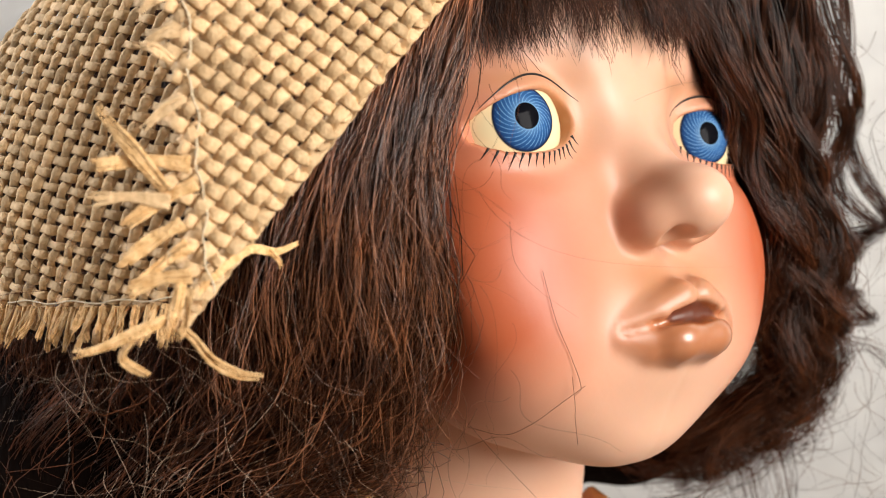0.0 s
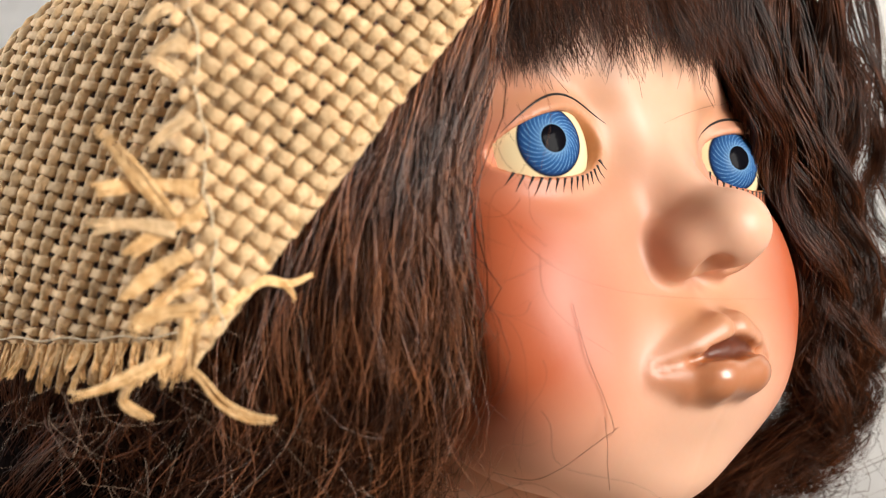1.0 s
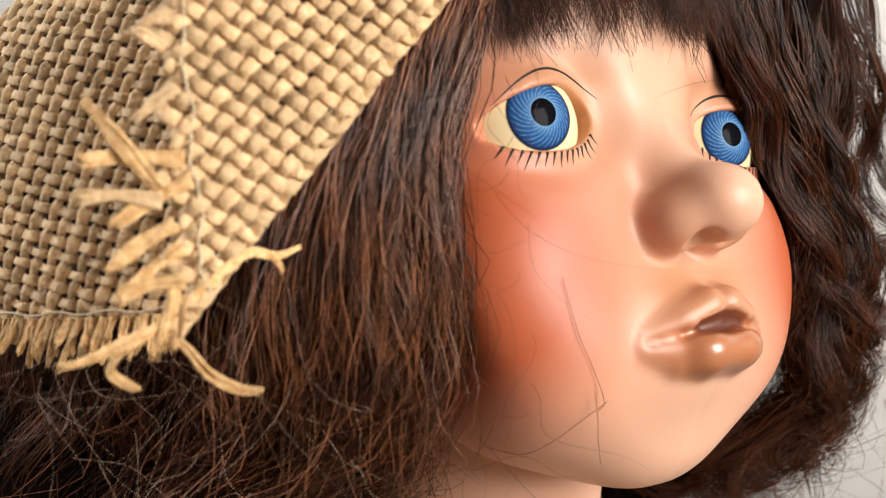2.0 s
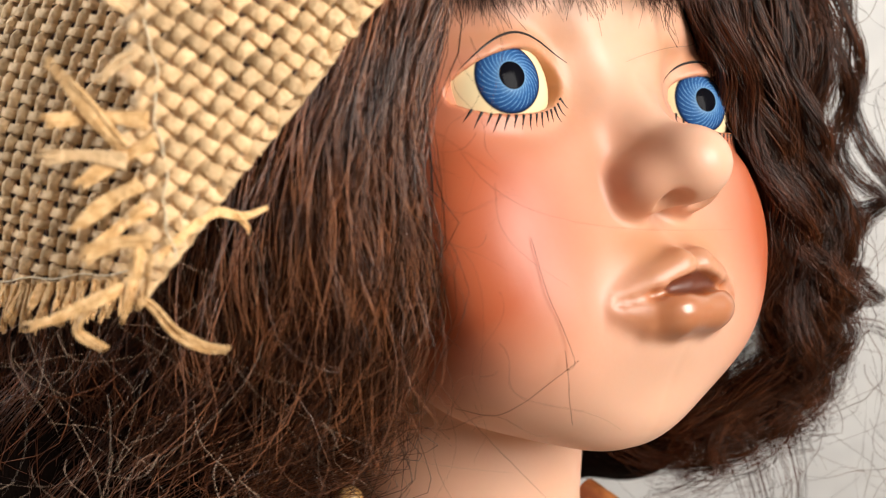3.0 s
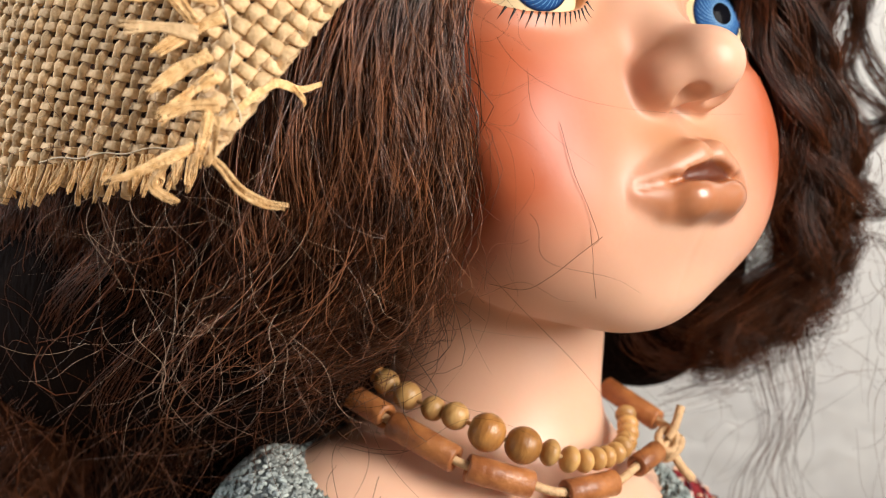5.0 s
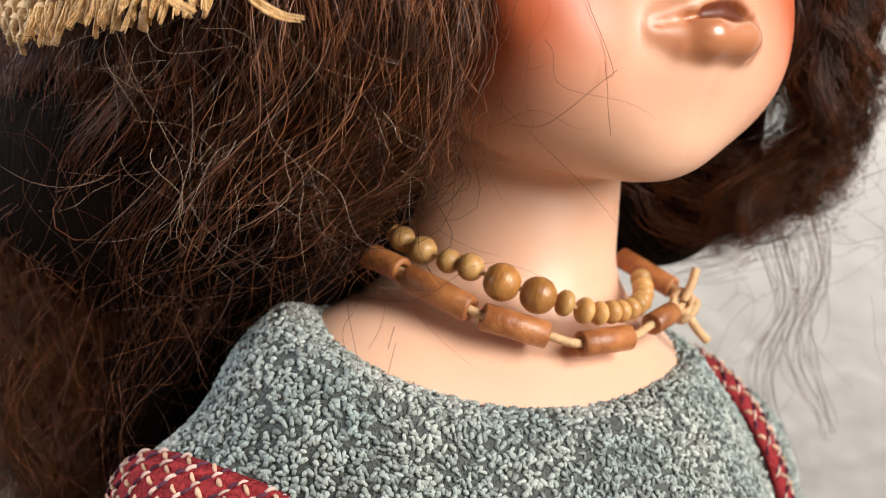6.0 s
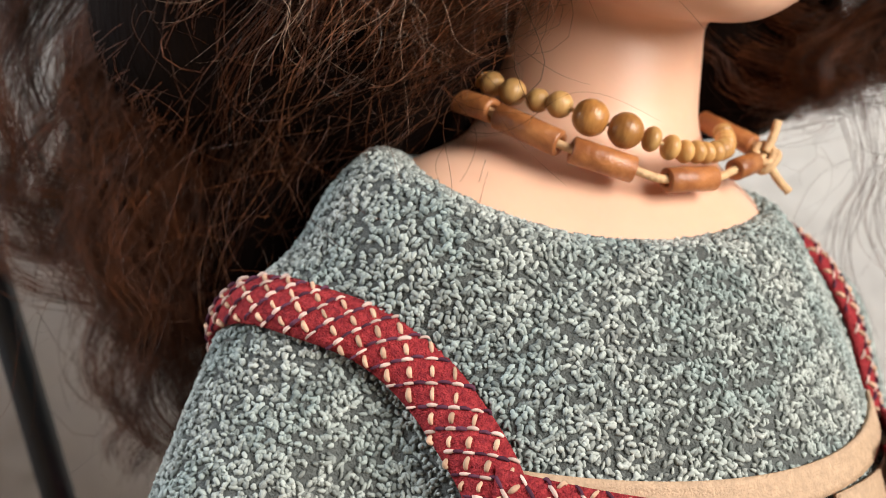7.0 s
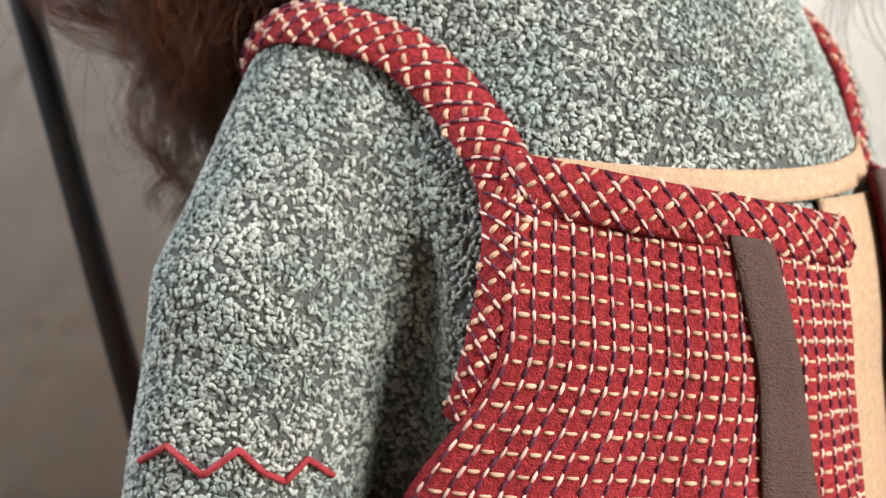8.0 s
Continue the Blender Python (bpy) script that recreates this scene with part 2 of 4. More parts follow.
        grad = np.stack([(f(verts + g * np.eye(3)[i]) - f(verts - g * np.eye(3)[i])) / (2 * g) for i in range(3)], 1)
        step = np.clip(d0, -h, h)[:, None] * grad / np.maximum((grad ** 2).sum(1), 0.25)[:, None]
        verts = verts - 0.8 * step
    return verts, faces


def ell(p, c, r):
    q = p - np.array(c)
    k0 = np.sqrt(((q / np.array(r)) ** 2).sum(1)) + 1e-9
    k1 = np.sqrt(((q / np.array(r) ** 2) ** 2).sum(1)) + 1e-9
    return k0 * (k0 - 1) / k1


def cap(p, a, b, ra, rb):
    a, b = np.array(a, dtype=float), np.array(b, dtype=float)
    t = np.clip(((p - a) @ (b - a)) / ((b - a) @ (b - a)), 0, 1)
    return np.sqrt(((p - a - t[:, None] * (b - a)) ** 2).sum(1)) - (ra + t * (rb - ra))


def smin(a, b, k):
    h = np.clip(0.5 + 0.5 * (b - a) / k, 0, 1)
    return b + (a - b) * h - k * h * (1 - h)


def smax(a, b, k):
    return -smin(-a, -b, k)


def spline(points, n):
    """n points along a smooth curve through the given ones."""
    P = np.array(points, dtype=float)
    P = np.vstack([2 * P[0] - P[1], P, 2 * P[-1] - P[-2]])
    s = np.linspace(0, len(points) - 1 - 1e-6, n)
    i = s.astype(int)
    t = (s - i)[:, None]
    a, b, c, d = P[i], P[i + 1], P[i + 2], P[i + 3]
    return 0.5 * (2 * b + (c - a) * t + (2 * a - 5 * b + 4 * c - d) * t ** 2 + (3 * b - a - 3 * c + d) * t ** 3)


def tubes(paths, radii, sides=3, flat=1.0, up=(0.0, -1.0, 0.12), twist=None, caps=True):
    """Many tubes at once: paths (n, k, 3), radii (n, k). flat squeezes them along up."""
    P = np.asarray(paths, dtype=float)
    n, k, _ = P.shape
    T = np.gradient(P, axis=1)
    T /= np.linalg.norm(T, axis=2, keepdims=True) + 1e-12
    U = np.broadcast_to(np.asarray(up, dtype=float), P.shape)
    B = np.cross(T, U)
    B /= np.linalg.norm(B, axis=2, keepdims=True) + 1e-9
    N = np.cross(B, T)
    if twist is not None:
        c, s = np.cos(twist)[..., None], np.sin(twist)[..., None]
        B, N = B * c + N * s, N * c - B * s
    ang = 2 * np.pi * np.arange(sides) / sides
    R = np.asarray(radii, dtype=float)[:, :, None, None]
    V = P[:, :, None] + R * (np.cos(ang)[None, None, :, None] * B[:, :, None] + flat * np.sin(ang)[None, None, :, None] * N[:, :, None])
    base = (np.arange(n) * k * sides)[:, None, None]
    ring = (np.arange(k - 1) * sides)[None, :, None]
    j = np.arange(sides)[None, None]
    j2 = (j + 1) % sides
    F = np.stack([base + ring + j, base + ring + j2, base + ring + sides + j2, base + ring + sides + j], -1).reshape(-1, 4)
    if sides == 3 or not caps:
        return V.reshape(-1, 3), F
    b1 = (np.arange(n) * k * sides)[:, None]
    ends = (b1 + np.arange(sides)[None, ::-1]).tolist() + (b1 + (k - 1) * sides + np.arange(sides)[None]).tolist()
    F = F.tolist() + ends
    return V.reshape(-1, 3), F


def rods(name, paths, radii, mat, parent, sides=6, flat=1.0, label="", **kw):
    v, f = tubes(paths, radii, sides, flat, **kw)
    return tagged(mesh_object(name, v, f, mat, parent), label)


# ---- the room ----
def slab(name, lo, hi, mat, label, category):
    ob = part(name, box_bm(lo, hi), mat, None)
    return tagged(ob, label, category, kind="structure")


slab("floor", (-1.3, -1.5, -0.05), (0.98, 0.64, 0.0), FLOOR, "brown wooden floor under the standing doll", "floor")
slab("ceiling", (-1.3, -1.5, 2.2), (0.98, 0.64, 2.25), ROOM, "plain taupe ceiling", "ceiling")
slab("wall_back", (-1.3, 0.56, 0.0), (0.98, 0.64, 2.2), WALL, "white wall with rough crinkled plaster", "wall")
slab("wall_behind_camera", (-1.3, -1.5, 0.0), (0.98, -1.42, 2.2), ROOM, "plain taupe wall", "wall")


def window_wall(name, x0, x1, y0, y1, z0, z1, label):
    """A side wall with a window opening right through it."""
    bm = bmesh.new()
    for lo, hi in (((x0, -1.42, 0), (x1, y0, 2.2)), ((x0, y1, 0), (x1, 0.56, 2.2)), ((x0, y0, 0), (x1, y1, z0)), ((x0, y0, z1), (x1, y1, 2.2))):
        b = box_bm(lo, hi)
        me = bpy.data.meshes.new("piece")
        b.to_mesh(me)
        b.free()
        bm.from_mesh(me)
        bpy.data.meshes.remove(me)
    tagged(part(name, bm, ROOM, None), label, "wall", kind="structure")


window_wall("wall_right", 0.90, 0.98, -0.76, -0.12, 0.37, 1.15, "taupe wall with a window opening")
window_wall("wall_left", -1.30, -1.22, -0.20, 0.44, 0.49, 1.35, "taupe wall with an added opening behind the fill lamp")

# ---- the doll ----
HEAD = np.array((0.0372, 0.2682, 0.4085))


def head_axes(yaw, pitch, roll):
    y, p, r = radians(yaw), radians(pitch), radians(roll)
    fwd, lat, up = np.array((math.sin(y), -math.cos(y), 0)), np.array((math.cos(y), math.sin(y), 0)), np.array((0, 0, 1.0))
    f = fwd * math.cos(p) + up * math.sin(p)
    u = up * math.cos(p) - fwd * math.sin(p)
    return np.stack([lat * math.cos(r) - u * math.sin(r), f, u * math.cos(r) + lat * math.sin(r)], 1)


AXES = head_axes(41, 17, 2.5)


def to_world(p):
    return HEAD + (np.asarray(p, dtype=float) @ AXES.T) / 1000


def to_head(p):
    return ((p - HEAD) @ AXES) * 1000


EYES = [np.array((-26.8, -9.5, 1.0)), np.array((32.4, -12.0, -1.2))]


def lens(p, c, a, h):
    """A teardrop opening round an eye's centre, round towards the nose and pointed outside, as a prism along the forward axis."""
    out = -1.0 if c[0] < 0 else 1.0
    q = np.clip(0.5 + (p[:, 0] - c[0]) * out / (2 * a), 0.0, 1.0)
    half = h * 2.0 * q ** 0.5 * (1 - q) ** 0.58
    beyond = np.maximum(np.abs(p[:, 0] - c[0]) - a, 0)
    z = p[:, 2] - c[2] + 0.6 + 2.3 * (q - 0.42)
    return np.maximum(np.abs(z) - half, 0) * 0.8 + np.minimum(np.abs(z) - half, 0) * 0.6 + beyond


def skull(p):
    """The bare head, in millimetres in the head's own axes."""
    m = p * np.array((-1, 1, 1))
    pa = np.where(p[:, :1] < 0, p, m)  # mirrored to the doll's right half
    d = ell(p, (0, -46, 16), (52, 52, 54))
    d = smin(d, ell(p, (0, -30.1, -20), (49.7, 29.8, 44.6)), 14)
    d = smin(d, ell(p, (0, -22, 28), (40, 24, 26)), 16)
    d = smin(d, ell(pa, (-24.7, -7.2, -27.6), (22.4, 13.0, 24.7)), 14)
    d = smin(d, ell(pa, (-18.3, -16.9, -45.2), (20.3, 18.2, 17.8)), 12)
    d = smin(d, ell(p, (0, -12.6, -57.9), (13.5, 10.2, 11.9)), 17.5)
    d = smin(d, ell(p, (0, -3, -42), (16.5, 14.5, 14)), 9)
    return d


def upper_lip(pa):
    return np.minimum(cap(pa, (-2.8, 10.6, -38.4), (-8.8, 8.8, -40.6), 3.8, 3.3), cap(pa, (-8.8, 8.8, -40.6), (-16, 5.6, -43.0), 3.3, 1.9))


def lower_lip(pa):
    d = smin(ell(pa, (-4.2, 9.4, -46.8), (6.4, 5.6, 4.6)), ell(pa, (0, 9.6, -46.9), (5, 5.0, 4.2)), 1.2)
    return smin(d, np.minimum(cap(pa, (-5, 8.6, -46.8), (-10, 6.6, -46.6), 4.2, 3.8), cap(pa, (-10, 6.6, -46.6), (-16, 4.8, -44.8), 3.8, 2.2)), 1.5)


def face(p):
    m = p * np.array((-1, 1, 1))
    pa = np.where(p[:, :1] < 0, p, m)
    d = smin(skull(p), ell(pa, (-26, -20, 2), (21, 20, 20)), 10)
    # hollows for the eyes and the lids that fill them
    for c in EYES:
        d = smax(d, -ell(p, c + (0, 17, 1), (17, 9, 12)), 6)
        lid = ell(p, c, (15.2, 15.2, 15.2))
        d = smin(d, np.maximum(lid, -p[:, 1] - 14), 3)
    # nose
    d = smin(d, cap(p, (0, -4, 3), (0, 12, -18), 4.5, 6.5), 9)
    d = smin(d, ell(p, (0, 16.4, -19.6), (8.2, 8, 7.4)), 4)
    d = smin(d, ell(pa, (-7.2, 9.6, -22.0), (5.4, 7, 5.2)), 4)
    d = smax(d, -ell(pa, (-5.2, 14.8, -27.0), (2.6, 3.8, 3.0)), 1.5)
    # lips
    d = smax(d, -cap(p, (0, 15.5, -31), (0, 13.5, -36), 1.2, 2.0), 3)
    d = smin(d, upper_lip(pa), 2.5)
    d = smin(d, lower_lip(pa), 2.5)
    d = smax(d, -cap(pa, (0, 14.0, -41.9), (-6.0, 11.8, -42.2), 2.5, 1.3), 0.9)
    d = smax(d, -cap(pa, (-5.5, 12.5, -42.6), (-10.5, 9.8, -43.2), 0.7, 0.6), 1.8)
    d = smax(d, -cap(pa, (-10.5, 11.2, -43.0), (-17.2, 7.6, -43.8), 0.3, 0.4), 2.0)
    # openings for the eyes
    for c in EYES:
        d = smax(d, -np.maximum(lens(p, c + ((-1.0 if c[0] < 0 else 1.0), 0, 0), 13.2, 6.6), -(p[:, 1] - c[1] - 6)), 0.8)
    return d


def doll_shape(w):
    p = to_head(w)
    d = face(p) / 1000
    d = smin(d, cap(w, (0.0040, 0.300, 0.285), (0.013, 0.306, 0.40), 0.0285, 0.0275), 0.007)
    d = smin(d, ell(w, (0.004, 0.302, 0.245), (0.062, 0.060, 0.063)), 0.016)
    d = smin(d, cap(w, (-0.025, 0.279, 0.271), (0.022, 0.302, 0.262), 0.035, 0.035), 0.016)
    return d


def build_doll():
    v, f = surface_nets(doll_shape, (-0.09, 0.205, 0.20), (0.125, 0.40, 0.50), 0.0009)
    p = to_head(v)
    pa = np.where(p[:, :1] < 0, p, p * np.array((-1, 1, 1)))
    gauss = lambda c, r: np.exp(-(((pa - np.array(c)) / np.array(r)) ** 2).sum(1))
    # cheek blush; temple and nose-side terms paint warm shade into the skin
    blush_and_shade = np.clip(1.3 * gauss((-42, -13, -31), (26, 44, 26)) + 0.55 * gauss((-44, -14, 8), (20, 40, 26)) + 0.25 * gauss((-12, 4, -14), (7, 14, 12)), 0, 1) * 0.97
    # shade beside and under nose, at lids and above lip, painted in
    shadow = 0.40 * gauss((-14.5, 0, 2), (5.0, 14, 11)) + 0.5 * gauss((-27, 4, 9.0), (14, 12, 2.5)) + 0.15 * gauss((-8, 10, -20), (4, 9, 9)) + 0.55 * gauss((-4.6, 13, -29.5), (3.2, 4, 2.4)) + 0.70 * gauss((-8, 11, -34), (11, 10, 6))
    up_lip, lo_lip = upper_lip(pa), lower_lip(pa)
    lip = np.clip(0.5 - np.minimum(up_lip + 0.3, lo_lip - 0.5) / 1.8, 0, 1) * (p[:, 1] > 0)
    # dark of the recessed mouth opening, put into the colour
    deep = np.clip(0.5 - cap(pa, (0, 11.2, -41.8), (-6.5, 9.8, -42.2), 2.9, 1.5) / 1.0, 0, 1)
    # brown paint on the rims of the lids
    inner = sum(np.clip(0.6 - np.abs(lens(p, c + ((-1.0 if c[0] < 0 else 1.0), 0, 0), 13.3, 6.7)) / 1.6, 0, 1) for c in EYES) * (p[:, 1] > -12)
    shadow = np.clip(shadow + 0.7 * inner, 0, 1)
    V, Fc, idx = [v], f.tolist(), [0] * len(f)
    A = {"blush_and_shade": [blush_and_shade], "shade_and_lid_paint": [shadow], "lip": [lip], "lip_deep": [deep], "gloss": [np.clip(0.5 - (lo_lip - 0.5) / 1.8, 0, 1) * (p[:, 1] > 6) * np.clip((11 - np.abs(p[:, 0])) / 4, 0, 1)], "gaze": [np.zeros((len(v), 3))]}

    def add(verts, faces, slot, gaze=None):
        start = sum(len(x) for x in V)
        V.append(np.asarray(verts))
        Fc.extend([[i + start for i in q] for q in faces])
        idx.extend([slot] * len(faces))
        for key in A:
            A[key].append(gaze if key == "gaze" and gaze is not None else np.zeros((len(verts), 3)) if key == "gaze" else np.zeros(len(verts)))

    # glass eyes
    for c, turn in zip(EYES, (-14.0, -12.0)):
        ny, nr = 64, 48
        th = np.linspace(0, radians(115), nr)
        ph = np.linspace(0, 2 * np.pi, ny, endpoint=False)
        T, Ph = np.meshgrid(th, ph, indexing="ij")
        r = 13.5 + 0.6 * np.exp(-(T / 0.46) ** 2)
        loc = np.stack([r * np.sin(T) * np.cos(Ph), r * np.cos(T), r * np.sin(T) * np.sin(Ph)], -1).reshape(-1, 3)
        a = radians(turn)
        rot = np.array([[math.cos(a), -math.sin(a) * -1, 0], [-math.sin(a), math.cos(a), 0], [0, 0, 1]])
        loc = loc @ rot.T
        rad = np.sin(T) * 13.8 / 7.1
        gz = np.stack([rad * np.cos(Ph), rad * np.sin(Ph), rad], -1).reshape(-1, 3)
        fs = [[i * ny + j, i * ny + (j + 1) % ny, (i + 1) * ny + (j + 1) % ny, (i + 1) * ny + j] for i in range(nr - 1) for j in range(ny)]
        add(to_world(loc + c), fs, 1, gz)

    def on_face(xz, y0=24.0):
        q = np.stack([xz[:, 0], np.full(len(xz), y0), xz[:, 1]], 1)
        for _ in range(60):
            q[:, 1] -= 0.8 * face(q)
        return q

    # painted lashes below and the line above each eye
    rng = np.random.default_rng(3)
    for c in EYES:
        side = -1 if c[0] < 0 else 1
        for s in np.linspace(-11.2, 10.6, 15):
            q0 = min(1.0, max(0.0, 0.5 + (s * side + 1.0) / 26.4 - 1.0 / 13.2))
            z0 = -6.6 * 2.0 * q0 ** 0.5 * (1 - q0) ** 0.58 - 2.3 * (q0 - 0.42) - 1.0
            k = np.linspace(0, 1, 6)
            ln = 2.6 + rng.uniform(-0.5, 0.6)
            path = np.stack([c[0] + s + k * ln * (0.55 * s / 9 + rng.uniform(-0.1, 0.1)), c[2] + z0 - k * ln], 1)
            q = on_face(path)
            q[:, 1] += 0.06
            v2, f2 = tubes(to_world(q)[None], (0.00032 * (1.05 - k))[None], 5, 0.5)
            add(v2, f2, 2)
        s = np.linspace(-12.3, 14.2, 40)
        path = np.stack([c[0] - side * s, c[2] + 9.0 - 0.034 * (s - 2.0) ** 2], 1)
        q = on_face(path)
        q[:, 1] += 0.04
        w = 0.00034 * np.sin(np.linspace(0.15, np.pi - 0.15, 40))
        v2, f2 = tubes(to_world(q)[None], w[None], 5, 0.5)
        add(v2, f2, 2)
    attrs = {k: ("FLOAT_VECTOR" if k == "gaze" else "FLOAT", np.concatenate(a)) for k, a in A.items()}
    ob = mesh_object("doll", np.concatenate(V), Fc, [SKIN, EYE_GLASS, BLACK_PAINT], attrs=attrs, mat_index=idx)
    return tagged(ob, "porcelain doll with blue glass eyes, blushed cheeks and glossy brown lips", "doll")


build_doll()


# ---- the wig ----
def strands(guides, count, rng, samples=26, spread=0.003, curl=0.0012, curls=5.0, clumps=60, r=0.00007, end=(0.75, 1.0), tip=1.0, frizz=0.0007):
    """Hairs that follow a sheet of guide curves, gathered in clumps that wave together."""
    G = np.stack([spline(g, samples) for g in guides])
    m = len(guides)
    cu = np.sort(rng.uniform(0, m - 1.001, clumps))
    co = rng.normal(0, 1, (clumps, 3)) * spread
    cp = rng.uniform(0, 6.28, (clumps, 2))
    cf = rng.uniform(0.6, 1.4, clumps) * curls
    k = rng.integers(0, clumps, count)
    u = np.clip(cu[k] + rng.normal(0, 0.035, count) * (m - 1) / 3, 0, m - 1.001)
    i = u.astype(int)
    t = (u - i)[:, None, None]
    P = G[i] * (1 - t) + G[i + 1] * t
    s = np.linspace(0, 1, samples)[None, :, None]
    length = rng.uniform(*end, count)[:, None]
    ss = np.linspace(0, 1, samples)[None] * length
    fi = ss * (samples - 1)
    i0 = np.minimum(fi.astype(int), samples - 2)
    ft = (fi - i0)[..., None]
    rows = np.arange(count)[:, None]
    P = P[rows, i0] * (1 - ft) + P[rows, i0 + 1] * ft
    grow = (0.25 + 0.75 * ss)[..., None]
    P = P + co[k][:, None] * grow
    wob = np.stack([np.sin(ss * cf[k][:, None] * 6.28 + cp[k, 0][:, None]), 0.7 * np.cos(ss * cf[k][:, None] * 6.28 + cp[k, 1][:, None]), 0.3 * np.sin(ss * 9 + cp[k, 1][:, None])], -1)
    P = P + wob * curl * (0.2 + 1.3 * ss[..., None] ** 1.3)
    own = rng.normal(0, 1, (count, 3))[:, None] * spread * 0.32 * (0.5 + tip * ss[..., None])
    ph = rng.uniform(0, 6.28, (count, 3))[:, None]
    own = own + frizz * rng.gamma(1.0, 1.0, (count, 1, 1)) * ss[..., None] * np.sin(ss[..., None] * rng.uniform(4, 14, (count, 1, 3)) + ph)
    P = P + own
    rad = r * rng.uniform(0.6, 1.5, count)[:, None] * (1.1 - 0.7 * np.linspace(0, 1, samples)[None])
    return P, rad


L_GUIDES = [
    [(0.007, 0.250, 0.441), (0.001, 0.241, 0.423), (-0.004, 0.233, 0.399), (-0.004, 0.233, 0.376), (-0.010, 0.236, 0.353), (-0.020, 0.248, 0.341), (-0.036, 0.266, 0.330), (-0.062, 0.292, 0.312)],
    [(-0.009, 0.245, 0.440), (-0.013, 0.230, 0.413), (-0.018, 0.226, 0.388), (-0.019, 0.231, 0.362), (-0.031, 0.246, 0.348), (-0.046, 0.266, 0.333), (-0.060, 0.290, 0.318), (-0.082, 0.308, 0.280)],
    [(-0.032, 0.250, 0.434), (-0.037, 0.242, 0.402), (-0.043, 0.235, 0.370), (-0.048, 0.243, 0.356), (-0.061, 0.264, 0.337), (-0.083, 0.292, 0.310), (-0.093, 0.305, 0.273), (-0.095, 0.303, 0.238)],
    [(-0.064, 0.270, 0.436), (-0.070, 0.262, 0.400), (-0.078, 0.256, 0.370), (-0.086, 0.265, 0.348), (-0.099, 0.278, 0.326), (-0.108, 0.284, 0.300), (-0.109, 0.290, 0.266), (-0.108, 0.293, 0.236)],
    [(-0.095, 0.295, 0.424), (-0.105, 0.288, 0.385), (-0.113, 0.284, 0.358), (-0.120, 0.287, 0.336), (-0.126, 0.289, 0.317), (-0.122, 0.292, 0.295), (-0.118, 0.294, 0.265), (-0.114, 0.293, 0.240)],
]
R_GUIDES = [
    [(0.056, 0.291, 0.446), (0.062, 0.290, 0.418), (0.071, 0.294, 0.394), (0.081, 0.297, 0.368), (0.079, 0.303, 0.344), (0.066, 0.308, 0.325), (0.056, 0.312, 0.314)],
    [(0.082, 0.301, 0.445), (0.088, 0.302, 0.411), (0.093, 0.303, 0.383), (0.096, 0.305, 0.360), (0.094, 0.311, 0.340), (0.086, 0.316, 0.328), (0.072, 0.318, 0.320)],
    [(0.100, 0.317, 0.446), (0.108, 0.316, 0.403), (0.112, 0.317, 0.378), (0.110, 0.320, 0.363), (0.107, 0.321, 0.352), (0.100, 0.322, 0.343)],
]


